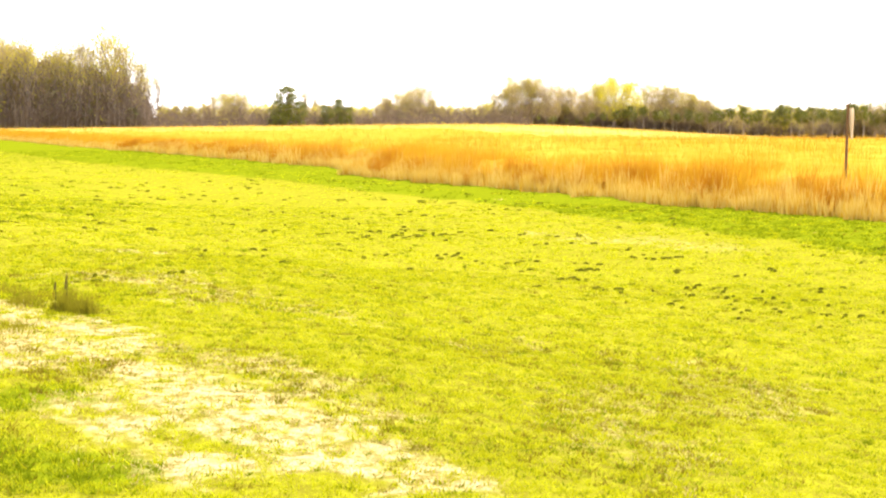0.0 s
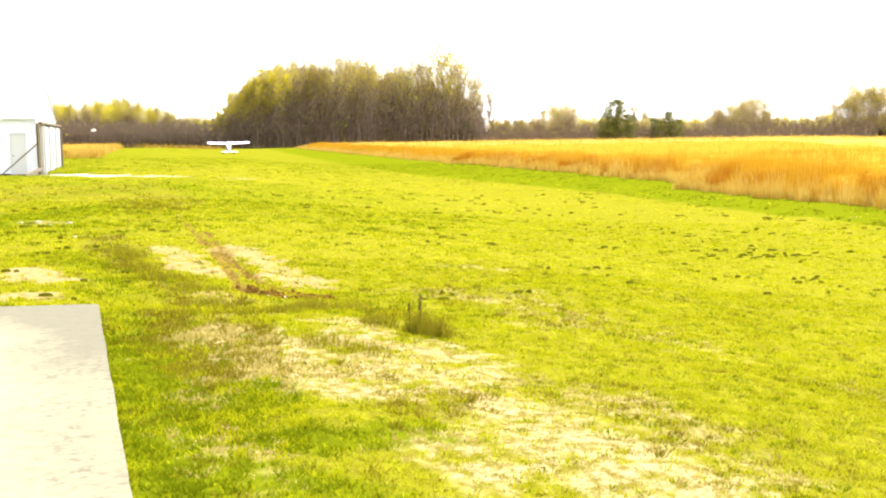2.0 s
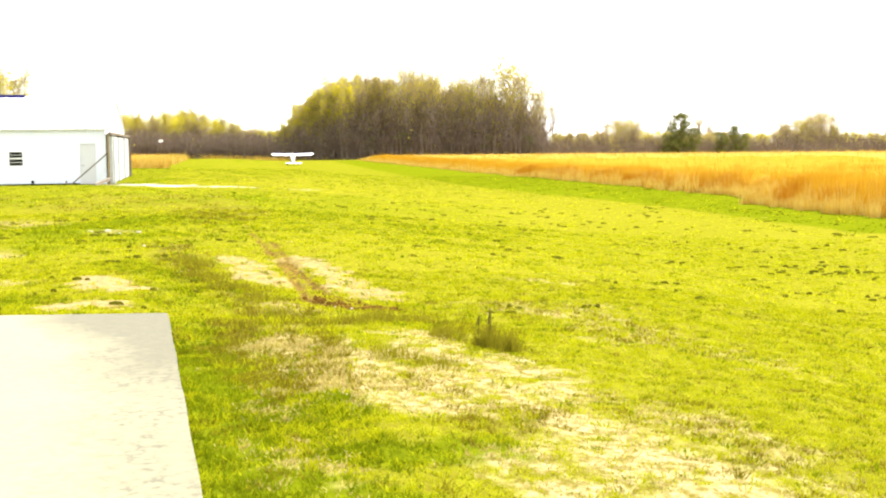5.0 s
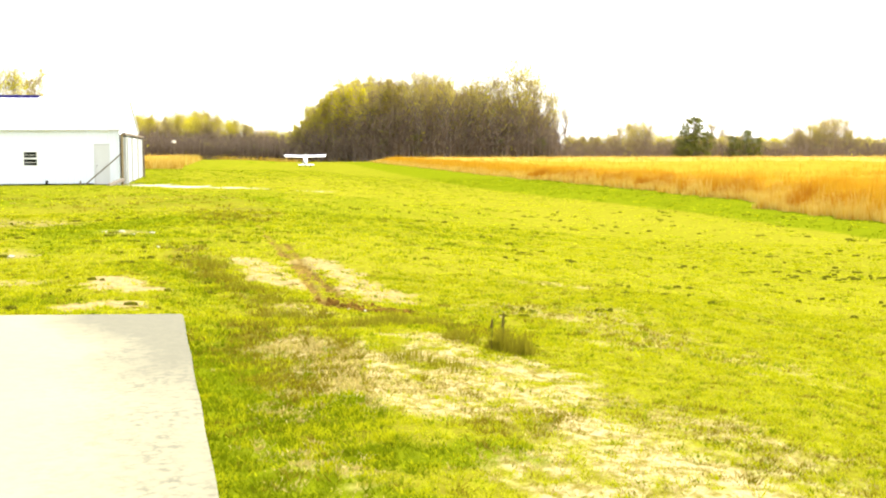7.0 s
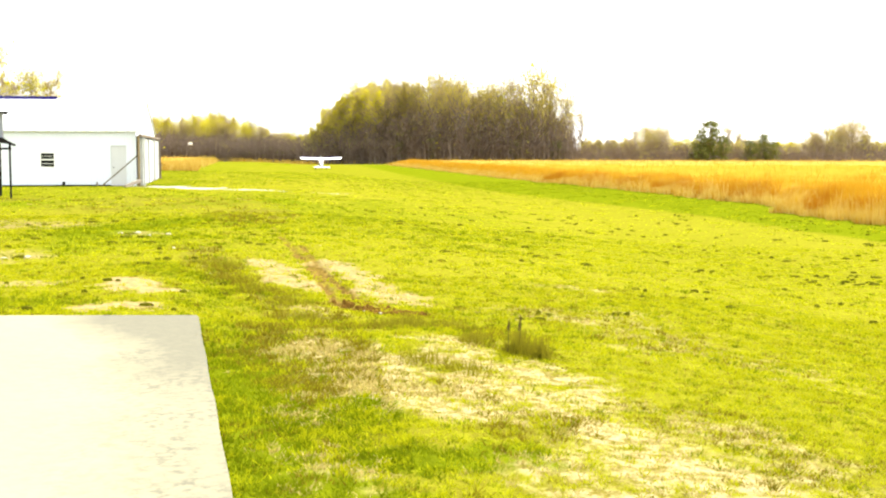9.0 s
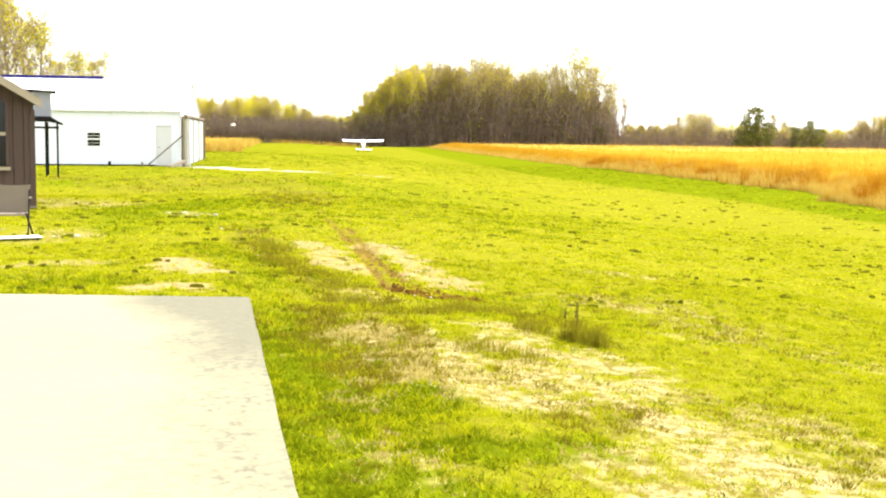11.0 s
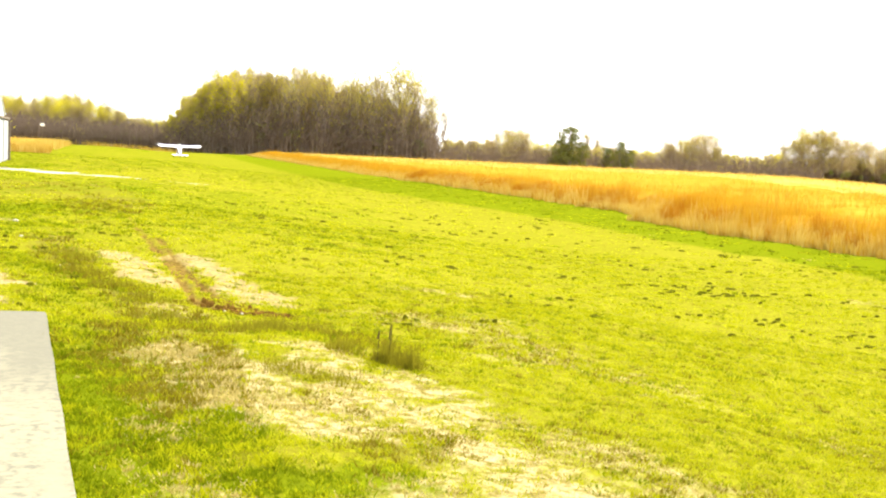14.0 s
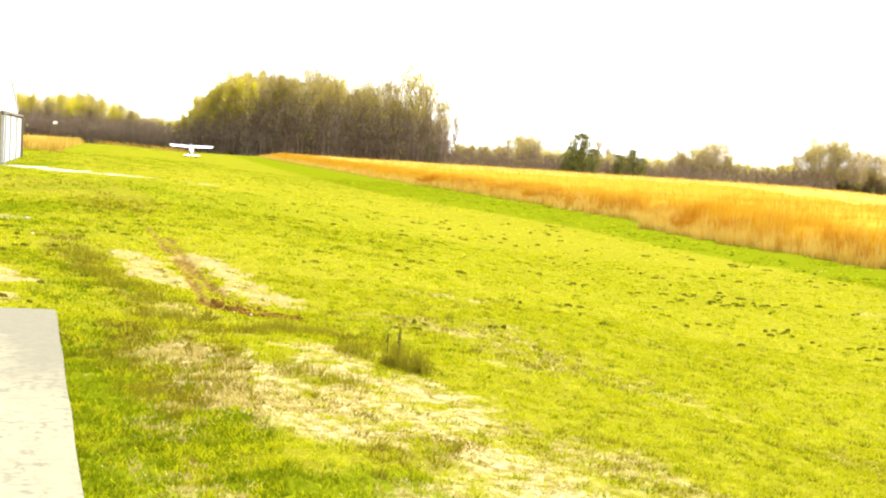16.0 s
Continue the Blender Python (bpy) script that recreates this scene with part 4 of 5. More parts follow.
def plant(kinds, i, az, dist, top, label, group, broad=1.0):
    """Stand a tree on a bearing so that its tip is at a given height over the eye, in degrees."""
    src = kinds[i % len(kinds)]
    x, y, z = at_bearing(az, dist)
    native = {"TALL": 18.6, "BROAD": 13.2, "PINE": 9.0}["TALL" if kinds in (TALL, AIRY, BACK, BARE) else "BROAD" if kinds is BROAD else "PINE"]
    h = dist * math.tan(radians(top)) + 1.65 - z
    s = max(0.25, h / native)
    m = Matrix.LocRotScale((x, y, z), Euler((0, 0, random.uniform(0, 6.28))), None)
    if src.name in USED:
        ob = copy_thing(src, m)
    else:
        USED.add(src.name)
        ob = src
        ob.matrix_basis = m
    wide = broad * random.uniform(0.9, 1.15)
    ob.scale = (s * wide, s * wide, s)
    tagged(ob, label, "tree", group)
    return ob


# the tall wood at the end of the strip
WOOD = [(0.2, 0.8), (0.9, 1.4), (1.5, 2.05), (2.1, 2.65), (3.0, 3.1), (4.8, 3.45), (6.1, 3.3), (7.4, 3.35), (8.7, 3.0), (9.5, 2.85), (10.4, 2.8), (11.8, 2.5), (12.4, 1.8)]
i = 0
for row, dist in enumerate((276, 290, 306, 322)):
    az = 0.35 + 0.2 * row
    while az < 12.3:
        open_top = az > 6.3 and i % 2 and row == 0
        plant(AIRY if open_top else TALL, 3 if az < 3.4 and i % 3 else i * 7 + row, az, dist + random.uniform(-5, 5), crest(WOOD, az) * (random.uniform(0.95, 1.15) if open_top else random.uniform(0.74, 1.1) * (1 - 0.18 * step(6.5, 9.0, az))) - 0.12 * (row == 0), "tall spring tree, mostly bare with first buds", "trees of the wood")
        az += random.uniform(0.45, 0.8)
        i += 1
for k, (az, top, wide) in enumerate(((3.5, 3.3, 0.8), (4.8, 3.65, 0.9), (6.1, 3.45, 0.8), (6.7, 3.9, 0.8), (7.6, 3.6, 0.9), (8.7, 3.3, 1.0), (9.5, 3.2, 0.9), (10.3, 3.6, 1.0), (11.1, 4.1, 1.3), (12.05, 3.6, 1.0), (12.5, 2.8, 0.9))):
    plant(AIRY, k, az, 275 + (k % 3), top, "tall bare tree with spreading limbs at the edge of the wood", "trees of the wood", wide)
for az, top in ((0.3, 0.85), (0.62, 1.15), (0.95, 1.5), (1.3, 1.85), (1.7, 2.3), (2.1, 2.7), (2.6, 3.0), (3.2, 3.2)):
    plant(TALL, 3, az, 272, top, "spring tree with bright yellow-green leaves at the edge of the wood", "trees of the wood", 1.1)
for az, top in ((4.65, 0.42), (6.2, 0.62), (10.25, 0.42), (12.2, 0.45)):
    plant(PINE, 1, az, 267, top, "dark evergreen bush at the foot of the wood", "evergreen bushes", 1.3)
plant(BARE, 1, 12.85, 300, 2.0, "thin bare tree at the end of the wood", "trees of the wood")
for k, (az, top) in enumerate(((15.9, 1.15), (16.5, 1.25), (17.3, 1.2), (24.0, 1.1), (24.6, 1.2), (25.2, 1.35), (25.7, 1.55), (26.2, 1.4), (20.2, 1.3), (20.7, 1.0), (29.3, 1.15), (30.1, 1.6), (33.0, 1.35), (36.4, 1.5), (38.2, 1.2))):
    plant(BARE, k, az, 302, top, "thin bare tree standing over the far hedge line", "trees of the hedge line", 1.2)
plant(BARE, 1, 13.35, 300, 2.1, "thin bare tree at the end of the wood", "trees of the wood")
# the lower wood behind the hangar's end of the strip
WEST = [(-7.5, 1.5), (-6.4, 1.5), (-4.9, 1.6), (-3.8, 1.75), (-2.8, 1.5), (-1.7, 1.1), (-0.1, 0.8), (0.6, 0.8)]
for row, dist in enumerate((300, 318, 336)):
    az = -8.5 + 0.25 * row
    while az < 0.5:
        plant(BROAD, i * 5 + row, az, dist + random.uniform(-5, 5), crest(WEST, az) * random.uniform(0.8, 1.05), "spring tree in a low wood with yellow-green buds", "trees of the low wood")
        az += random.uniform(0.6, 0.95)
        i += 1
for k, az in enumerate((-6.9, -6.3, -5.6, -5.0, -4.3, -3.7, -3.2, -2.4, -1.6)):
    plant(BACK, k, az, 297 + 4 * (k % 3), crest(WEST, az) * 1.08 + 0.12 * (k % 2), "slender spring tree with yellow-green leaves in a low wood", "trees of the low wood", 0.8)
# the far hedge line to the east
EAST = [(12.8, 0.75), (15, 0.62), (16.8, 1.1), (18.0, 0.75), (20.5, 0.55), (23.3, 0.55), (24.3, 0.75), (25.8, 1.35), (27, 0.45), (28.6, 0.36), (29.4, 0.8), (30.9, 1.7), (32.3, 1.3), (33.2, 0.95), (34.8, 1.62), (36, 1.1),
        (37.4, 1.25), (38.7, 0.85), (40.2, 0.2), (43, 0.1), (47.5, 0.3)]
for row, dist in enumerate((285, 300, 318)):
    az = 13.6 + 0.2 * row
    while az < 50:
        top = min(crest(EAST, az), 0.5 if az < 40 else 0.1) * random.uniform(0.5, 1.3)
        plant(BROAD, i * 3 + row, az, dist + random.uniform(-5, 5), top, "low spring tree in a far hedge line", "trees of the hedge line", 1.3)
        az += random.uniform(0.55, 0.95)
        i += 1
for az, top, k in ((16.6, 1.08, 0), (17.1, 0.92, 2), (15.6, 0.6, 2), (24.2, 0.8, 2), (24.9, 0.9, 0), (25.4, 1.2, 2), (26.3, 0.7, 0), (29.8, 1.15, 0), (30.5, 1.6, 0), (31.1, 1.65, 0), (31.8, 1.3, 2), (32.5, 1.25, 2), (33.5, 1.0, 2), (34.2, 1.35, 0), (34.9, 1.62, 1), (35.6, 1.35, 1),
                   (37.1, 1.2, 2), (37.7, 1.15, 0), (38.7, 0.8, 0), (39.3, 0.55, 2), (41.0, 0.3, 0), (42.8, 0.25, 1), (45.9, 0.3, 0), (46.8, 0.35, 2)):
    plant(BROAD, k, az, 280 + random.uniform(-4, 4), top * 1.05 + 0.03, "spreading spring tree standing over a far hedge line", "trees of the hedge line", 1.35)
for az, top, dist, k in ((19.4, 1.4, 262, 0), (19.0, 0.75, 263, 1), (20.0, 0.7, 262, 1), (21.8, 0.8, 262, 0), (21.2, 0.5, 264, 1), (22.3, 0.45, 262, 1), (18.7, 0.4, 265, 1)):
    plant(PINE, k, az, dist, top, "dark green pine tree in front of the hedge line", "pine trees", 1.25)
az = 31.4
while az < 50:
    plant(ROW, i, az, 272 + random.uniform(-5, 5), -0.16 + 0.34 * step(33, 36, az) - 0.1 * step(37, 41, az) + random.uniform(-0.3, 0.22), "dark green pine tree with bare pale trunk in a far row", "far row of pine trees")
    az += random.uniform(0.12, 0.62)
    i += 1
# trees behind the hangar
for az, dist, top in ((-15.9, 108, 7.2), (-15.1, 112, 6.4), (-14.5, 116, 5.6), (-13.7, 108, 5.4), (-13.1, 118, 3.6), (-12.1, 112, 3.9), (-11.5, 118, 3.8), (-16.8, 110, 6.8), (-18.3, 112, 6.4), (-20.5, 110, 6.0)):
    plant(BACK, i, az, dist, top, "bare spring tree with pale buds behind the hangar", "trees behind the hangar")
    i += 1


def build_brush():
    """Twiggy undergrowth and bushes that close the foot of the woods."""
    rng = np.random.default_rng(9)
    n = 380000
    az = np.where(rng.uniform(0, 1, n) < 0.42, rng.uniform(-9, 13, n), rng.uniform(-10, 51, n))
    dist = 263 + 87 * rng.uniform(0, 1, n) ** 1.25
    dist = np.where(az > 31, np.maximum(dist, 281), dist)
    prof = np.interp(az, [-10, -7.5, -1.7, 0.2, 1.5, 3, 6, 11, 12.5, 13.3, 20, 30, 38, 40, 51], [0.4, 0.4, 0.3, 0.3, 0.7, 1.3, 1.4, 1.3, 0.9, 0.12, 0.02, 0.05, -0.12, -0.6, -0.75])
    prof = prof + 0.16 * wob(az, dist, 0.7, 3) + 0.10 * wob(az, dist, 0.23, 5)
    x, y = dist * np.sin(np.radians(az)), dist * np.cos(np.radians(az))
    g = land(x, y)
    top = np.maximum(dist * np.tan(np.radians(prof)) + 1.65 - g, 1.2)
    z = g + top * np.where(rng.uniform(0, 1, n) < 0.35, rng.uniform(0, 0.5, n), 1.45 * rng.beta(1.2, 2.0, n))
    p = np.stack([x, y, z], -1)
    d = rng.normal(0, 0.45, (n, 3)) + np.array([0, 0, 1.0])
    d /= np.linalg.norm(d, axis=1)[:, None]
    side = np.cross(d, rng.normal(0, 1, (n, 3)))
    side /= np.linalg.norm(side, axis=1)[:, None]
    w = rng.uniform(0.04, 0.10, n)[:, None]
    l = rng.uniform(0.8, 2.2, n)[:, None]
    tri = np.stack([p - side * w, p + side * w, p + d * l], 1)
    pole = rng.uniform(0, 1, n) < np.where(az > 31, 0.3, 0.05)
    tall = l * rng.uniform(1.5, 4.5, n)[:, None] * np.clip(top / 7, 0.5, 1)[:, None]
    foot = np.stack([x, y, g], -1)
    lean = foot + np.array([0, 0, 1.0]) * tall + rng.normal(0, 0.05, (n, 3)) * tall
    scrap = (rng.uniform(0, 1, n) < 0.6) & ~pole
    a, b = rng.normal(0, 0.22, (n, 3)), rng.normal(0, 0.22, (n, 3))
    tri[scrap] = np.stack([p, p + a, p + b], 1)[scrap]
    tri[pole] = np.stack([foot - side * 0.09 * np.array([1, 1, 0]), foot + side * 0.09 * np.array([1, 1, 0]), lean], 1)[pole]
    tri[:, :, 2] = np.maximum(tri[:, :, 2], land(tri[:, :, 0], tri[:, :, 1]) - 0.1)
    tone = wob(az, dist * 0.05, 0.9, 7) + rng.normal(0, 0.5, n)
    ids = np.where(scrap & (tone > 1.25), 1, np.where(scrap & (tone < -1.2), 2, np.where(pole, 3, 0)))
    tagged(soup("undergrowth", tri, [M["brush"], M["bud"], M["needle"], M["stem_pole"]], ids), "grey-brown twiggy undergrowth and bushes filling the woods", "undergrowth", kind="stuff")


build_brush()


# ---- brown board cabin beside the pad ----
def build_cabin():
    h = thing("cabin", -6.56, 25.8, 0.0, 18, "brown vertical-board cabin with cream fascia boards", "cabin")
    W, D, E, R = 5.6, 6.5, 2.2, 3.85
    n = 27
    wd = W / n
    plank_h = [E + (R - E) * (1 - abs((i + 0.5) * wd - W / 2) / (W / 2)) for i in range(n)]
    part("core_wall", prism([(-W, -0.1), (0, -0.1), (0, E - 0.02), (-W / 2, R - 0.04), (-W, E - 0.02)], 0.03, 0.15, "y"), M["brown_siding"], h)
    part("side_wall", box(-0.15, -0.01, 0.15, D, -0.1, E), M["brown_siding"], h)
    part("side_wall", box(-W, -W + 0.15, 0.15, D, -0.1, E), M["brown_siding"], h)
    part("back_wall", prism([(-W, -0.1), (0, -0.1), (0, E - 0.02), (-W / 2, R - 0.04), (-W, E - 0.02)], D, D + 0.12, "y"), M["brown_siding"], h)
    for i in range(n):
        x1 = -i * wd
        x0 = x1 - wd
        zl = E + (R - E) * (1 - abs(-x0 - W / 2) / (W / 2))
        zr = E + (R - E) * (1 - abs(-x1 - W / 2) / (W / 2))
        part("board", prism([(x0 + 0.008, -0.06), (x1 - 0.008, -0.06), (x1 - 0.008, zr - 0.03), (x0 + 0.008, zl - 0.03)], -0.002 + 0.004 * (i % 2), 0.03, "y"), M["brown_siding"], h)
    for side in (0, 1):
        sx = lambda x: x if side == 0 else -W - x
        part("roof", prism([(sx(0.12), E - 0.08 + 0.05), (sx(-W / 2), R + 0.05), (sx(-W / 2), R + 0.15), (sx(0.12), E - 0.08 + 0.15)], -0.3, D + 0.4, "y"), M["shingle"], h)
        part("fascia", prism([(sx(0.14), E - 0.13), (sx(-W / 2), R - 0.02), (sx(-W / 2), R + 0.16), (sx(0.14), E + 0.05)], -0.34, -0.30, "y"), M["cream_paint"], h, "cream painted fascia board")
        part("soffit", prism([(sx(0.12), E - 0.06), (sx(-W / 2), R + 0.02), (sx(-W / 2), R + 0.045), (sx(0.12), E - 0.035)], -0.3, -0.02, "y"), M["old_wood"], h)
    for x0 in (-0.80, -2.9):
        w = part("window", box(x0, x0 + 0.24, -0.012, -0.006, 0.86, 2.2), M["glass"], h, "narrow dark window")
        part("window_frame", box(x0 - 0.06, x0 - 0.002, -0.04, -0.004, 0.8, 2.26), M["brown_siding"], w)
        part("window_frame", box(x0 + 0.242, x0 + 0.30, -0.04, -0.004, 0.8, 2.26), M["brown_siding"], w)
        part("meeting_rail", box(x0, x0 + 0.24, -0.03, -0.006, 1.50, 1.57), M["cream_paint"], w)
        part("window_sill", box(x0 - 0.08, x0 + 0.32, -0.09, -0.004, 0.78, 0.85), M["cream_paint"], w)
    part("corner_board", box(-0.09, 0.02, -0.03, 0.09, -0.06, E - 0.16), M["brown_siding"], h)
    part("foundation_sill", box(-W, 0.03, -0.05, 0.2, -0.12, 0.03), M["grey_wood"], h)


build_cabin()


# ---- white outbuilding with a lean-to awning, behind the cabin ----
M["dull_metal"] = mat("dull_galvanised_sheet", (0.27, 0.28, 0.30), (0.22, 0.23, 0.25), 0.6, 0.8, 14, 0.05)


def build_outbuilding():
    g = float(land(-11.1, 47.4))
    h = thing("outbuilding", -11.18, 47.4, g, 14, "raised grey sheet-metal store on dark posts with a lean-to awning", "shed")
    part("wall", box(-5.2, -0.16, 0.0, 2.4, 2.28, 3.26, 0.01), M["dull_metal"], h)
    part("roof", prism([(-5.35, 3.42), (0.02, 3.26), (0.02, 3.31), (-5.35, 3.48)], -0.15, 2.55, "y"), M["shingle"], h)
    for i in range(9):
        part("wall_batten", box(-5.16 + i * 0.62, -5.12 + i * 0.62, -0.015, 0.0, 2.3, 3.26), M["grey_trim"], h)
    part("awning", prism([(-5.2, 2.30), (-0.2, 2.32), (-0.02, 2.20), (0.26, 2.05), (0.26, 2.01), (-0.06, 2.10), (-0.3, 2.14), (-5.2, 2.14)], -0.6, 2.4, "y"), M["shingle"], h, "dark shingled awning with an upswept edge")
    part("awning_beam", box(-5.2, 0.1, -0.34, -0.26, 1.86, 1.94), M["dark_metal"], h)
    part("awning_beam", box(0.0, 0.08, -0.26, 2.3, 1.87, 1.95), M["dark_metal"], h)
    for x, y in ((0.04, -0.3), (-0.38, 0.1), (-2.6, -0.3), (-5.0, -0.3), (-0.3, 2.2), (-5.0, 2.2)):
        part("awning_post", beam((x, y, -0.3), (x, y, 2.12), 0.075, bevel=0.006), M["dark_metal"], h)


build_outbuilding()


# ---- folding chair on the grass by the cabin ----
def build_chair():
    c = thing("garden_chair", -5.08, 18.5, 0.0, 8, "beige canvas folding chair beside the cabin", "chair")
    part("backrest", prism([(-0.27, 0.33), (0.25, 0.33), (0.29, 0.80), (0.10, 0.785), (-0.1, 0.79), (-0.30, 0.80)], 0.0, 0.02, "y"), M["canvas"], c)
    part("seat", prism([(-0.26, 0.0), (0.25, 0.0), (0.27, -0.45), (-0.28, -0.45)], 0.36, 0.385), M["canvas"], c)
    for x in (-0.28, 0.27):
        for (p, q) in (((x, 0.06, 0.82), (x * 1.05, -0.38, -0.02)), ((x, -0.46, 0.40), (x * 1.15, 0.14, -0.02))):
            part("leg", rod(p, q, 0.013), M["dark_metal"], c)
        part("armrest", beam((x * 1.02, 0.05, 0.6), (x * 1.25, -0.45, 0.62), 0.05, 0.025, 0.004), M["grey_wood"], c)
    b = thing("white_board", -4.9, 18.1, 0.0, 25, "white painted board lying under the folding chair", "board")
    part("panel", box(-0.4, 0.35, -0.14, 0.14, 0.03, 0.055, 0.004), M["white_paint"], b)
    part("batten", box(-0.4, 0.35, -0.03, 0.03, 0.0, 0.028), M["grey_wood"], b)


M["canvas"] = mat("beige_canvas", (0.20, 0.165, 0.125), (0.14, 0.115, 0.09), 0.95, 4, 60, 0.2)
build_chair()


# ---- light high-wing aeroplane on the strip ----
def loft(sections):
    """Skin over cross-sections: lists of points of equal length, closed at both ends."""
    bm = bmesh.new()
    rows = [[bm.verts.new(p) for p in s] for s in sections]
    n = len(rows[0])
    for a, b in zip(rows, rows[1:]):
        for i in range(n):
            bm.faces.new((a[i], a[(i + 1) % n], b[(i + 1) % n], b[i]))
    bm.faces.new(rows[0][::-1])
    bm.faces.new(rows[-1])
    bmesh.ops.recalc_face_normals(bm, faces=bm.faces[:])
    return bm


def build_plane(x, y, heading):
    g = float(land(x, y)) - 0.01
    a = thing("light_aeroplane", x, y, g, heading, "white fabric-covered high-wing taildragger aeroplane standing on the grass", "aeroplane")
    tilt = Matrix.Translation((0, 0, 0.22)) @ Matrix.Rotation(radians(9.5), 4, "X") @ Matrix.Translation((0, 0, -0.22))

    def put(name, bm, m, parent=a, label="", tip=True):
        if tip:
            bm.transform(tilt)
        return part(name, bm, m, parent, label)

    def section(yy, w, z0, z1, c=0.22):
        k = min(w, (z1 - z0) / 2) * c
        return [(-w + k, yy, z0), (w - k, yy, z0), (w, yy, z0 + k), (w, yy, z1 - k), (w - k, yy, z1), (-w + k, yy, z1), (-w, yy, z1 - k), (-w, yy, z0 + k)]

    put("fuselage", loft([section(1.0, 0.33, 0.62, 1.36), section(0.62, 0.36, 0.56, 1.50), section(0.45, 0.37, 0.55, 1.64), section(-0.7, 0.37, 0.56, 1.64), section(-1.7, 0.28, 0.64, 1.42), section(-3.0, 0.15, 0.78, 1.22), section(-4.05, 0.035, 0.90, 1.08)]), M["fabric_silver"], label="silver-grey fuselage side")
    put("turtle_deck", loft([section(-0.72, 0.30, 1.62, 1.70), section(-1.7, 0.23, 1.40, 1.48), section(-3.0, 0.12, 1.20, 1.26), section(-3.6, 0.06, 1.12, 1.17)]), M["fabric_white"])
    eng = put("engine_cowl", loft([section(1.0, 0.31, 0.68, 1.30), section(1.25, 0.29, 0.72, 1.24), section(1.45, 0.2, 0.82, 1.16)]), M["black_paint"], label="black engine cowling")
    prop = put("propeller", propeller_mesh(), M["old_wood"], label="two-blade wooden propeller at rest")
    put("spinner", rod((0, 1.44, 0.99), (0, 1.62, 0.99), 0.09, 0.01), M["black_paint"], prop)
    foil = [(0.60, -0.02), (0.56, 0.05), (0.40, 0.105), (0.15, 0.12), (-0.2, 0.10), (-0.5, 0.05), (-0.76, -0.005), (-0.76, -0.02), (-0.3, -0.012), (0.2, -0.03), (0.5, -0.045)]
    secs = []
    for sx in (-3.45, -3.2, -1.7, 0, 1.7, 3.2, 3.45):
        up = 1.68 + abs(sx) * 0.03
        k = 1.0 if abs(sx) < 3.3 else 0.5
        secs.append([(sx - math.copysign(0.35 * max(0, 0.55 - p), sx) * (abs(sx) > 3.3), p if k == 1.0 else 0.25 + (p - 0.25) * 0.62, up + q * k) for p, q in foil])
    wing = put("wing", loft(secs), M["fabric_white"])
    for sx in (-1, 1):
        put("leading_edge_stripe", beam((sx * 0.02, 0.45, 1.80), (sx * 3.22, 0.45, 1.895), 0.13, 0.14, 0.02), M["blue_metal"], wing, "dark blue leading edge")
        put("aileron_gap", box(min(sx * 1.5, sx * 3.1), max(sx * 1.5, sx * 3.1), -0.475, -0.465, 1.76, 1.79), M["grey_trim"], wing)
        for yy in (0.35, -0.35):
            put("wing_strut", beam((sx * 0.36, 0.15, 0.60), (sx * 1.95, yy, 1.70), 0.05, 0.025), M["black_paint"])
        put("cabin_window", box(sx * 0.372 - 0.004, sx * 0.372 + 0.004, -0.35, 0.42, 1.16, 1.52), M["glass"], label="clear side window")
        leg = put("gear_leg", loft([[(sx * 0.33 + dx, yy, zz) for dx, yy, zz in ((0, 0.35, 0.62), (0, -0.15, 0.60), (sx * 0.04, -0.15, 0.56), (sx * 0.04, 0.35, 0.58))], [(sx * 0.74 + dx, yy, zz) for dx, yy, zz in ((0, 0.12, 0.30), (0, -0.05, 0.30), (sx * 0.03, -0.05, 0.25), (sx * 0.03, 0.12, 0.25))]]), M["fabric_white"], label="white faired landing gear leg", tip=False)
        tyre = put("tyre", wheel_mesh(sx * 0.84, 0.03, 0.2, 0.2, 0.09), M["rubber"], tip=False, label="black tyre")
        put("hub", rod((sx * 0.78, 0.03, 0.2), (sx * 0.91, 0.03, 0.2), 0.09, n=14), M["white_metal"], tyre, "pale wheel hub", tip=False)
    put("windscreen", loft([[(-0.3, 0.98, 1.365), (0.3, 0.98, 1.365), (0.3, 0.96, 1.37), (-0.3, 0.96, 1.37)], [(-0.33, 0.6, 1.66), (0.33, 0.6, 1.66), (0.33, 0.58, 1.66), (-0.33, 0.58, 1.66)]]), M["glass"])
    stab = put("tailplane", loft([[(sx, p, 1.03 + q * (1 if abs(sx) < 1.1 else 0.5)) for p, q in ((-3.30 - 0.22 * (abs(sx) / 1.25), 0), (-3.6, 0.028), (-4.15, 0.012), (-4.22, 0), (-4.15, -0.012), (-3.6, -0.02))] for sx in (-1.25, -1.1, -0.4, 0.4, 1.1, 1.25)]), M["fabric_white"])
    put("elevator_gap", box(-1.2, 1.2, -3.805, -3.795, 1.05, 1.06), M["grey_trim"], stab)
    fin = put("fin", prism([(-3.15, 1.12), (-3.62, 1.86), (-4.0, 1.96), (-4.05, 1.95), (-4.05, 1.02)], -0.022, 0.022, "x"), M["fabric_white"])
    for z0, w0, w1 in ((1.40, -3.42, -3.98), (1.70, -3.66, -3.82)):
        for sx in (-1, 1):
            put("marking_bar", box(sx * 0.026 - 0.002, sx * 0.026 + 0.002, w1, w0, z0, z0 + 0.07), M["dark_metal"], fin)
    put("rudder", prism([(-4.07, 0.80), (-4.07, 1.95), (-4.30, 1.93), (-4.46, 1.6), (-4.46, 0.95), (-4.3, 0.80)], -0.02, 0.02, "x"), M["fabric_silver"])
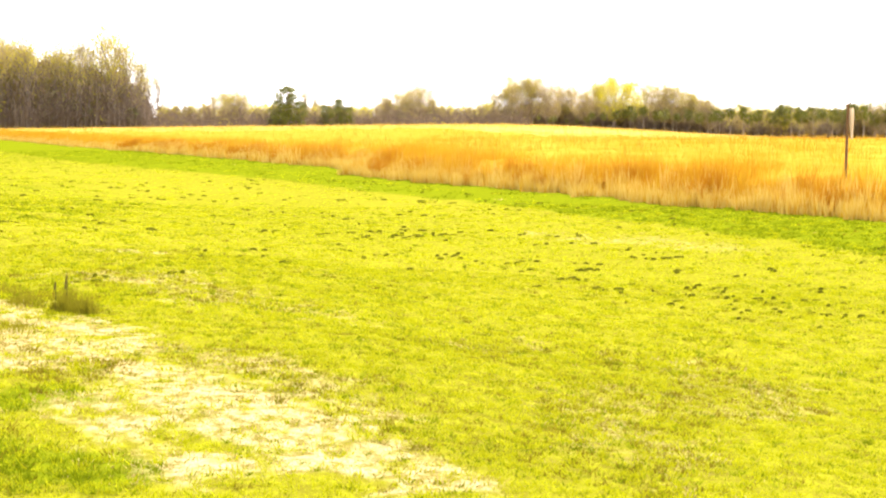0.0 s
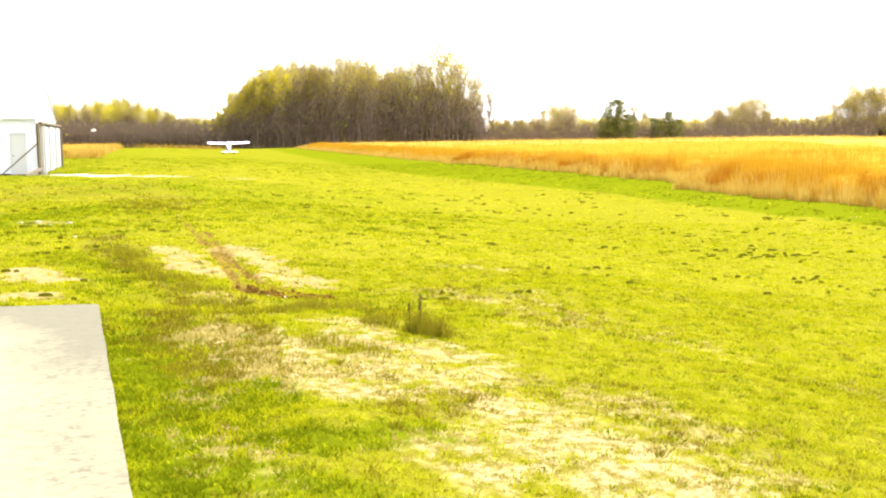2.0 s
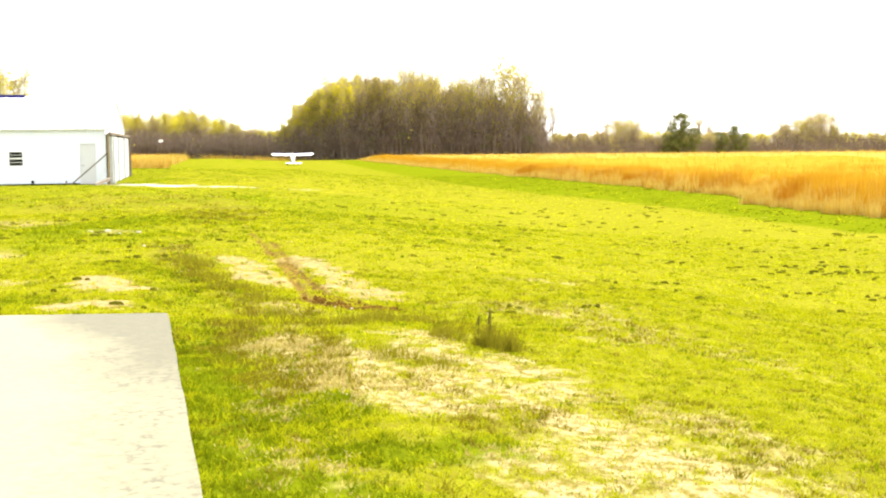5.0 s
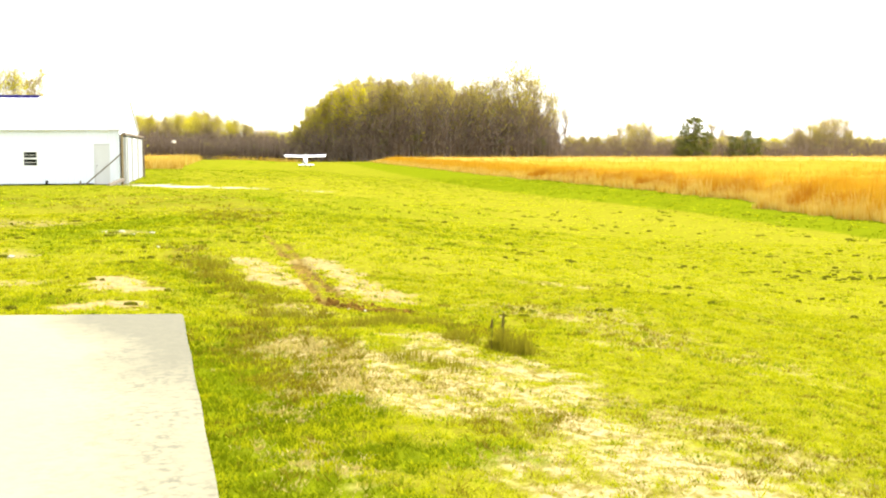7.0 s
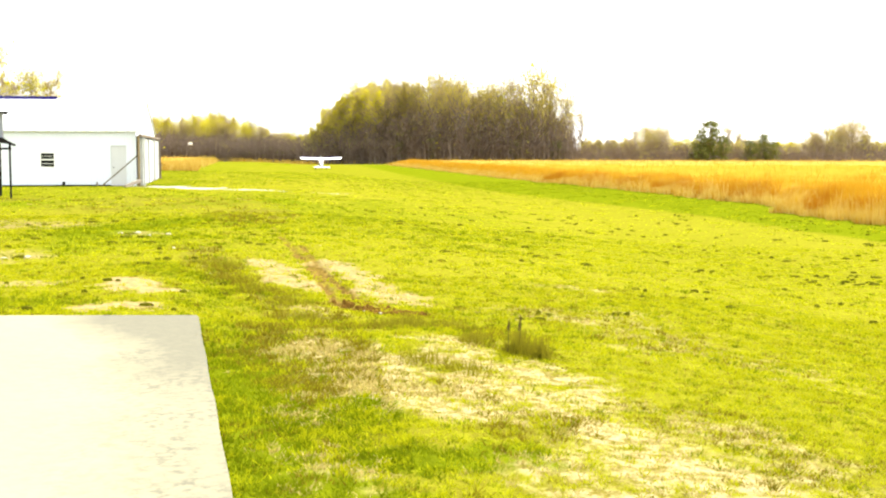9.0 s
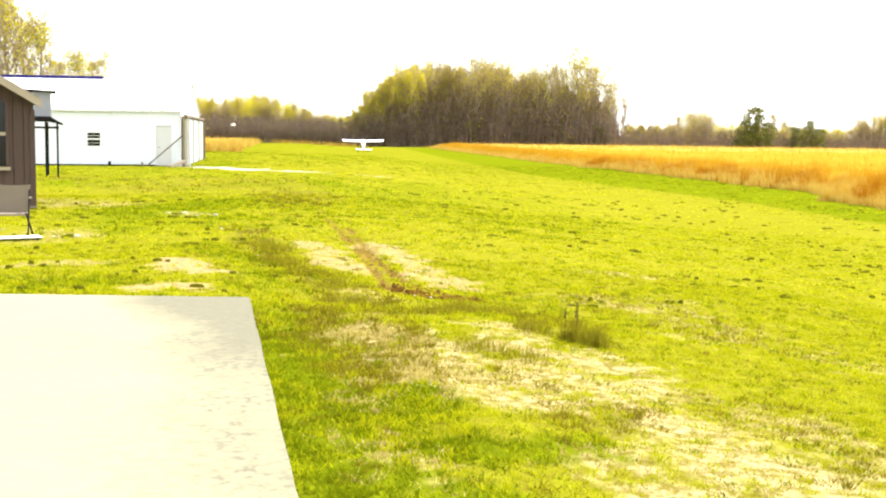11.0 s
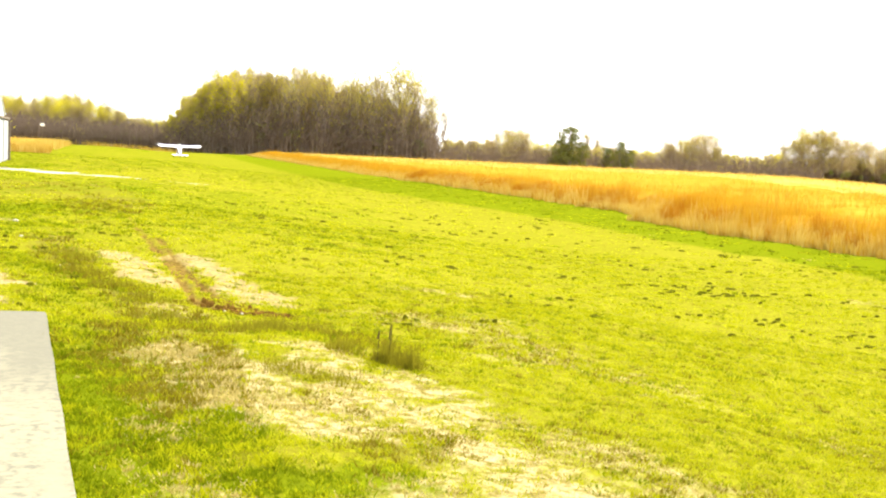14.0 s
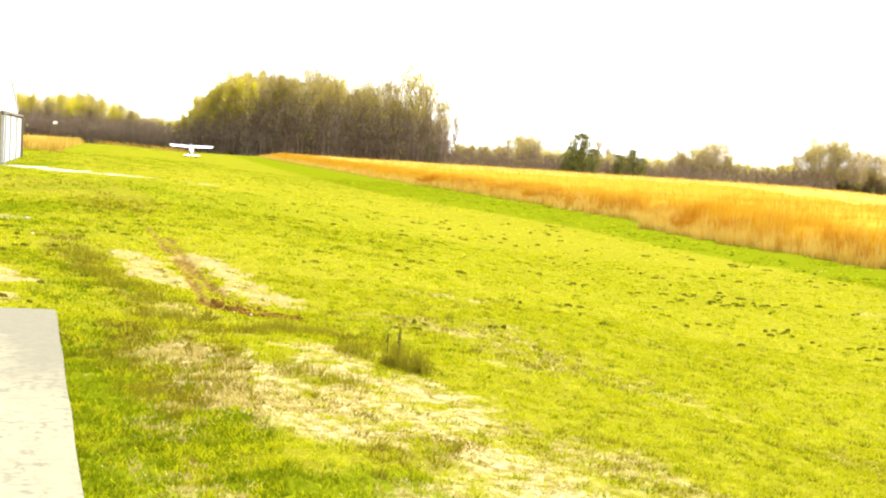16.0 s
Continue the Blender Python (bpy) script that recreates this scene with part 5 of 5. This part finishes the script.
    put("tail_spring", beam((0, -3.9, 0.92), (0, -4.3, 0.84), 0.04, 0.02), M["dark_metal"])
    tp = tilt @ Vector((0, -4.32, 0.8))
    put("tail_fork", beam((0, tp.y + 0.02, tp.z + 0.08), (0, tp.y, 0.09), 0.03), M["dark_metal"], tip=False)
    put("tail_tyre", wheel_mesh(0, tp.y, 0.085, 0.085, 0.035), M["rubber"], tip=False)
    return a


def wheel_mesh(x, y, z, r, hw):
    secs = []
    for u, v in ((-hw, r * 0.55), (-hw, r * 0.82), (-hw * 0.6, r * 0.97), (0, r), (hw * 0.6, r * 0.97), (hw, r * 0.82), (hw, r * 0.55)):
        secs.append([(x + u, y + v * math.cos(2 * math.pi * i / 20), z + v * math.sin(2 * math.pi * i / 20)) for i in range(20)])
    return loft(secs)


def propeller_mesh():
    secs = []
    for zz, w, tw in ((-0.72, 0.035, 0.25), (-0.6, 0.055, 0.3), (-0.3, 0.065, 0.5), (-0.07, 0.04, 1.1), (0.0, 0.05, 1.57), (0.07, 0.04, 2.04), (0.3, 0.065, 2.64), (0.6, 0.055, 2.84), (0.72, 0.035, 2.89)):
        c, s2 = math.cos(tw), math.sin(tw)
        secs.append([(u * c - v * s2, 1.48 + u * s2 + v * c, 0.99 + zz) for u, v in ((-w, 0), (0, 0.014), (w, 0), (0, -0.014))])
    return loft(secs)


build_plane(2.95, 192.0, 1.5)


# ---- windsock on a post in the dry grass ----
def build_windsock():
    g = float(land(25.31, 23.79))
    s = thing("windsock", 25.31, 23.79, g, 0, "limp faded tan windsock on a brown wooden post", "windsock")
    part("post", rod((0, 0, -0.3), (0.03, 0.0, 2.86), 0.045, 0.035, 10), M["post_wood"], s)
    part("hoop_arm", rod((0.03, 0, 2.80), (0.16, -0.05, 2.98), 0.012), M["dark_metal"], s)
    secs = []
    for k in range(9):
        f = k / 8
        r = 0.07 * (1 - 0.3 * f) * (1 + 0.25 * math.sin(5 * f))
        secs.append([(0.12 + 0.05 * f + r * math.cos(2 * math.pi * i / 12) * (0.75 + 0.25 * math.sin(3 * i)), -0.03 + r * math.sin(2 * math.pi * i / 12), 2.74 - 0.86 * f) for i in range(12)])
    part("sock", loft(secs), M["sock_cloth"], s, "faded tan cloth sock hanging limp")


M["post_wood"] = mat("brown_post", (0.14, 0.072, 0.024), (0.08, 0.042, 0.016), 0.9, 2, 30, 0.3, stretch=(1, 1, 0.15))
M["sock_cloth"] = mat("faded_cloth", (0.60, 0.49, 0.33), (0.42, 0.32, 0.2), 0.9, 3, 40, 0.2)
build_windsock()


# ---- far white marker boards ----
def build_marker(x, y, w, hgt, lift, label):
    g = float(land(x, y))
    m = thing("marker_board", x, y, g, 0, label, "sign")
    part("post", beam((0, 0.05, -0.2), (0, 0.05, lift + hgt), 0.12, bevel=0.01), M["old_wood"], m)
    part("board", prism([(-w / 2, lift), (w / 2, lift), (w / 2, lift + hgt * 0.75), (w * 0.2, lift + hgt), (-w / 2, lift + hgt * 0.85)], -0.03, 0.0, "y"), M["white_paint"], m)


build_marker(3.6, 236, 0.7, 0.9, 1.0, "small white marker board on a post by the strip")
build_marker(-24.0, 262, 0.9, 0.6, 3.6, "white board on a tall post before the low wood")


# ---- weeds, tufts and stones on the grass ----
M["dry_stalk"] = mat("dry_weed_stalk", (0.11, 0.085, 0.025), (0.06, 0.046, 0.016), 1.0, 4, 30, 0, spec=0.0)


def build_weed(x, y, seed, n, r, h, stalks, label):
    rng = np.random.default_rng(seed)
    g = float(turf(x, y))
    w = thing("weed_clump", x, y, g, 0, label, "weed", "weed clumps")
    n = int(n * 0.7)
    px, py = rng.normal(0, r / 2.2, n), rng.normal(0, r / 2.0, n)
    soup("leaves", blades(px, py, np.full(n, -0.02), h * rng.uniform(0.4, 1.0, n) * np.exp(-0.5 * (px / r) ** 2), rng.uniform(0.008, 0.016, n), 0.55, rng), M["weed"], None, w)
    for k in range(stalks):
        a, b = rng.normal(0, 0.05), rng.normal(0, 0.03)
        hh = 0.33 * rng.uniform(0.7, 1.15)
        part("stalk", rod((a, b, -0.02), (a + rng.normal(0, 0.03), b, hh), 0.005, 0.003, 5), M["dry_stalk"], w)
        part("seed_head", rod((a, b, hh * 0.75), (a + 0.01, b, hh * 1.05), 0.008, 0.004, 5), M["dry_stalk"], w)


OLIVE, BANK, DARK = "low olive-green weed clump in dry grass", "brown-green weed clump on a soil bank", "dark green weed clump with dry upright stalks"
for k, (x, y, n, r, h, st, lb) in enumerate(((1.76, 9.5, 480, 0.11, 0.28, 3, DARK), (1.90, 9.35, 380, 0.12, 0.24, 0, DARK), (1.5, 10.1, 400, 0.2, 0.15, 0, OLIVE), (1.05, 11.6, 600, 0.28, 0.20, 0, OLIVE), (1.45, 11.9, 400, 0.3, 0.17, 0, OLIVE), (0.75, 11.2, 400, 0.3, 0.15, 0, OLIVE),
                                             (0.9, 9.0, 260, 0.26, 0.13, 0, OLIVE), (1.2, 8.7, 180, 0.26, 0.12, 0, OLIVE), (-0.9, 16.2, 450, 0.4, 0.16, 0, BANK), (-1.25, 17.8, 450, 0.45, 0.17, 0, BANK), (-0.5, 15.0, 450, 0.4, 0.15, 0, BANK), (-0.2, 13.9, 400, 0.35, 0.15, 0, BANK), (0.05, 12.8, 350, 0.35, 0.14, 0, BANK))):
    build_weed(x, y, 40 + k, n, r, h, st, lb)


def build_lawn():
    """Blades of the mown grass, dense near the pad, coarser farther off."""
    rng = np.random.default_rng(3)
    sets = []

    def ring_of(n, d0, d1, a0, a1, h, w, each=14, size=0.045):
        k = n // each
        az = np.radians(rng.uniform(a0, a1, k))
        d = np.sqrt(rng.uniform(d0 * d0, d1 * d1, k))
        cx, cy = d * np.sin(az), d * np.cos(az)
        dry, soil, rank, gravel = zones(cx, cy)
        lush, rut = lushness(cx, cy), ruts(cx, cy)
        u, v = rng.uniform(0, 1, k), rng.uniform(0, 1, k)
        kind = np.where(u < 0.004 + 0.8 * dry, 2, np.where(u > 1 - 0.85 * rank, 3, np.where(v < 0.10 + 0.28 * step(30, 75, d) + 0.85 * lush * (0.75 + 0.7 * grain(cx, cy, 0.15, 3)), 1, np.where(v > 0.95, 3, 0))))
        if d1 < 20:
            w1, w2 = grain(cx, cy, 0.10, 9), grain(cx, cy, 0.2, 11)
            kind = np.where((kind != 2) & (w1 > 0.5) & (rng.uniform(0, 1, k) < 0.4), 3, np.where((kind != 2) & (w2 > 0.6) & (rng.uniform(0, 1, k) < 0.35), 1, kind))
        keep = rng.uniform(0, 1, k) > np.maximum.reduce([0.96 * soil, gravel, 1.9 * rut])
        big = rng.uniform(0.4, 1.5, k) * (1 + 0.45 * lush + 0.8 * rank) * np.where((kind == 2) | (v > 0.88), 0.7, 1.0)
        pick = np.repeat(np.nonzero(keep)[0], each)
        m = len(pick)
        off = rng.normal(0, size, (m, 2)) * rng.uniform(0.5, 1.5, k)[pick][:, None]
        x, y = cx[pick] + off[:, 0], cy[pick] + off[:, 1]
        pad = (x < np.interp(y, [-8.0, -1.5, 5.42, 11.3], [1.4, 0.53, -0.30, -0.96]) + 0.03 * wob(x, y, 0.17, 3) - 0.015) & (x > -13.5) & (y > -8) & (y < np.interp(x, [-12, -3.44, -1.05, -0.96], [13.5, 11.86, 11.62, 11.3]))
        ok = ~pad & (x < 23.2)
        x, y, pick, off = x[ok], y[ok], pick[ok], off[ok]
        m = len(x)
        ids = np.where(rng.uniform(0, 1, m) < 0.9, kind[pick], rng.integers(0, 2, m))
        hh = h * rng.uniform(0.5, 1.15, m) * big[pick]
        tri = blades(x, y, turf(x, y) - 0.008, hh, w * rng.uniform(0.6, 1.3, m), 0.9, rng)
        tri[:, 2, :2] += off * 0.5
        sets.append((tri, ids))

    ring_of(60000, 1.0, 12, 60, 338, 0.045, 0.016, 14, 0.04)
    ring_of(30000, 1.0, 4.4, -22, 60, 0.034, 0.013, 14, 0.03)
    ring_of(330000, 4.4, 10, -22, 60, 0.026, 0.012, 14, 0.026)
    ring_of(280000, 10, 18, -22, 56, 0.036, 0.017, 14, 0.036)
    ring_of(170000, 18, 34, -20, 52, 0.040, 0.030, 12, 0.055)
    ring_of(100000, 34, 110, -14, 36, 0.045, 0.06, 10, 0.13)
    tri = np.concatenate([q[0] for q in sets])
    ids = np.concatenate([q[1] for q in sets])
    ob = soup("grass_blades", tri, [M["blade"], M["blade_dark"], M["blade_straw"], M["weed_brown"]], ids)
    tagged(ob, "short yellow-green grass blades with dry straw among them", "grass", kind="stuff")


M["blade"] = mat("fresh_grass_blade", (0.364, 0.366, 0.007), (0.298, 0.305, 0.005), 1.0, 0.8, 5, 0, isl_var=0.5, trans=0.35, spec=0.0)
M["blade_dark"] = mat("dark_grass_blade", (0.188, 0.226, 0.004), (0.092, 0.120, 0.002), 1.0, 0.8, 5, 0, isl_var=0.5, trans=0.35, spec=0.0)
M["weed_brown"] = mat("brown_green_weeds", (0.205, 0.163, 0.012), (0.124, 0.097, 0.008), 1.0, 0.8, 5, 0, isl_var=0.6, trans=0.35, spec=0.0)
M["blade_straw"] = mat("straw_blade", (0.46, 0.38, 0.14), (0.32, 0.25, 0.055), 1.0, 0.8, 5, 0, isl_var=0.6, trans=0.25, spec=0.0)
build_lawn()


def build_tufts():
    """Dark worm-cast tufts and clods scattered over the strip."""
    rng = np.random.default_rng(17)
    n = 520
    band = rng.uniform(0, 1, n) < 0.35
    x = np.where(band, rng.normal(11.4, 1.1, n), rng.uniform(2.0, 19, n))
    y = np.where(band, rng.uniform(9.5, 24, n), rng.uniform(13, 48, n))
    keep = (wob(x, y, 2.2, 4) + 0.5 * wob(x, y, 0.7, 1) > -0.1) & (x > 2.0)
    x, y = x[keep], y[keep]
    wx, wy = rng.uniform(-6.5, -0.6, 150), rng.uniform(12.4, 31, 150)
    rim = np.abs(strokes(wx, wy, SOIL) - 0.35) < 0.35
    open_turf = (rim & (strokes(wx, wy, SOIL) > 0.02)) | (rng.uniform(0, 1, 150) < 0.45)
    x, y = np.concatenate([x, wx[open_turf]]), np.concatenate([y, wy[open_turf]])
    more = rng.uniform(0, 1, len(x)) < 0.35
    x, y = np.concatenate([x, x[more] + rng.normal(0, 0.22, more.sum())]), np.concatenate([y, y[more] + rng.normal(0, 0.12, more.sum())])
    tris = []
    for cx, cy in zip(x, y):
        r = rng.uniform(0.015, 0.040) * rng.uniform(0.7, 1.9) * min(1.3, 0.3 + 0.045 * cy) * (0.75 if cx < -0.6 and cy < 17 else 1.0)
        h = rng.uniform(0.020, 0.040)
        k = 6
        g = float(turf(cx, cy))
        an = np.linspace(0, 2 * np.pi, k, endpoint=False) + rng.uniform(0, 1)
        rr = r * rng.uniform(0.6, 1.3, k)
        ringp = [np.array((cx + 2.0 * q * np.cos(t2), cy + 0.8 * q * np.sin(t2), g - 0.01)) for q, t2 in zip(rr, an)]
        midp = [np.array((cx + 1.4 * q * np.cos(t2), cy + 0.5 * q * np.sin(t2), g + h * rng.uniform(0.7, 1.2))) for q, t2 in zip(rr, an)]
        top = np.array((cx, cy, g + h * 1.25))
        for i2 in range(k):
            j = (i2 + 1) % k
            tris += [(ringp[i2], ringp[j], midp[j]), (ringp[i2], midp[j], midp[i2]), (midp[i2], midp[j], top)]
    tagged(soup("dark_tufts", np.array(tris), M["clod"]), "small dark tufts and clods scattered over the mown strip", "tufts", kind="stuff")


build_tufts()


def build_stone(x, y, r, seed):
    rng = random.Random(seed)
    bm = bmesh.new()
    bmesh.ops.create_icosphere(bm, subdivisions=2, radius=r)
    for v in bm.verts:
        v.co = Vector((v.co.x * 1.3, v.co.y, v.co.z * 0.55)) * (1 + rng.uniform(-0.14, 0.14))
    ob = part("stone", bm, M["stone"], None)
    ob.matrix_world = pose(x, y, float(turf(x, y)) + 0.01, 0, 0, rng.uniform(0, 180))
    return tagged(ob, "pale grey stone lying in the grass", "stone", "stones in the grass")


for k, (x, y, r) in enumerate(((-2.65, 24.2, 0.10), (-3.3, 24.6, 0.13), (-3.6, 24.4, 0.11), (-2.15, 20.4, 0.07), (-4.2, 18.9, 0.12), (-4.5, 18.7, 0.09), (-3.0, 24.0, 0.07), (0.72, 13.6, 0.035), (0.9, 13.5, 0.04), (-5.6, 19.9, 0.06))):
    build_stone(x, y, 0.45 * r, 70 + k)


def build_mud():
    """Turned clods of earth where the wheel tracks bend."""
    rng = np.random.default_rng(23)
    tris = []
    for k in range(170):
        f = rng.uniform(0, 1)
        j = min(int(f * 3), 2)
        (ax, ay), (bx, by) = TRACK[6 + j], TRACK[7 + j]
        t2 = rng.uniform(0, 1)
        cx, cy = ax + (bx - ax) * t2 + rng.normal(0, 0.13), ay + (by - ay) * t2 + rng.normal(0, 0.13)
        r, h, g = rng.uniform(0.012, 0.034), rng.uniform(0.012, 0.03), float(turf(cx, cy)) - 0.02
        an = np.linspace(0, 2 * np.pi, 6, endpoint=False) + rng.uniform(0, 1)
        rr = r * rng.uniform(0.6, 1.3, 6)
        low = [np.array((cx + 1.3 * q * np.cos(a), cy + q * np.sin(a), g - 0.02)) for q, a in zip(rr, an)]
        mid = [np.array((cx + 0.9 * q * np.cos(a), cy + 0.6 * q * np.sin(a), g + h * rng.uniform(0.7, 1.2))) for q, a in zip(rr, an)]
        top = np.array((cx, cy, g + h * 1.2))
        for i2 in range(6):
            j2 = (i2 + 1) % 6
            tris += [(low[i2], low[j2], mid[j2]), (low[i2], mid[j2], mid[i2]), (mid[i2], mid[j2], top)]
    tagged(soup("mud_clods", np.array(tris), M["mud"]), "brown clods of earth turned up along wheel ruts", "mud", kind="stuff")


M["mud"] = mat("turned_brown_earth", (0.18, 0.098, 0.018), (0.08, 0.042, 0.008), 1.0, 3, 40, 0.3, isl_var=0.6, spec=0.0)
build_mud()
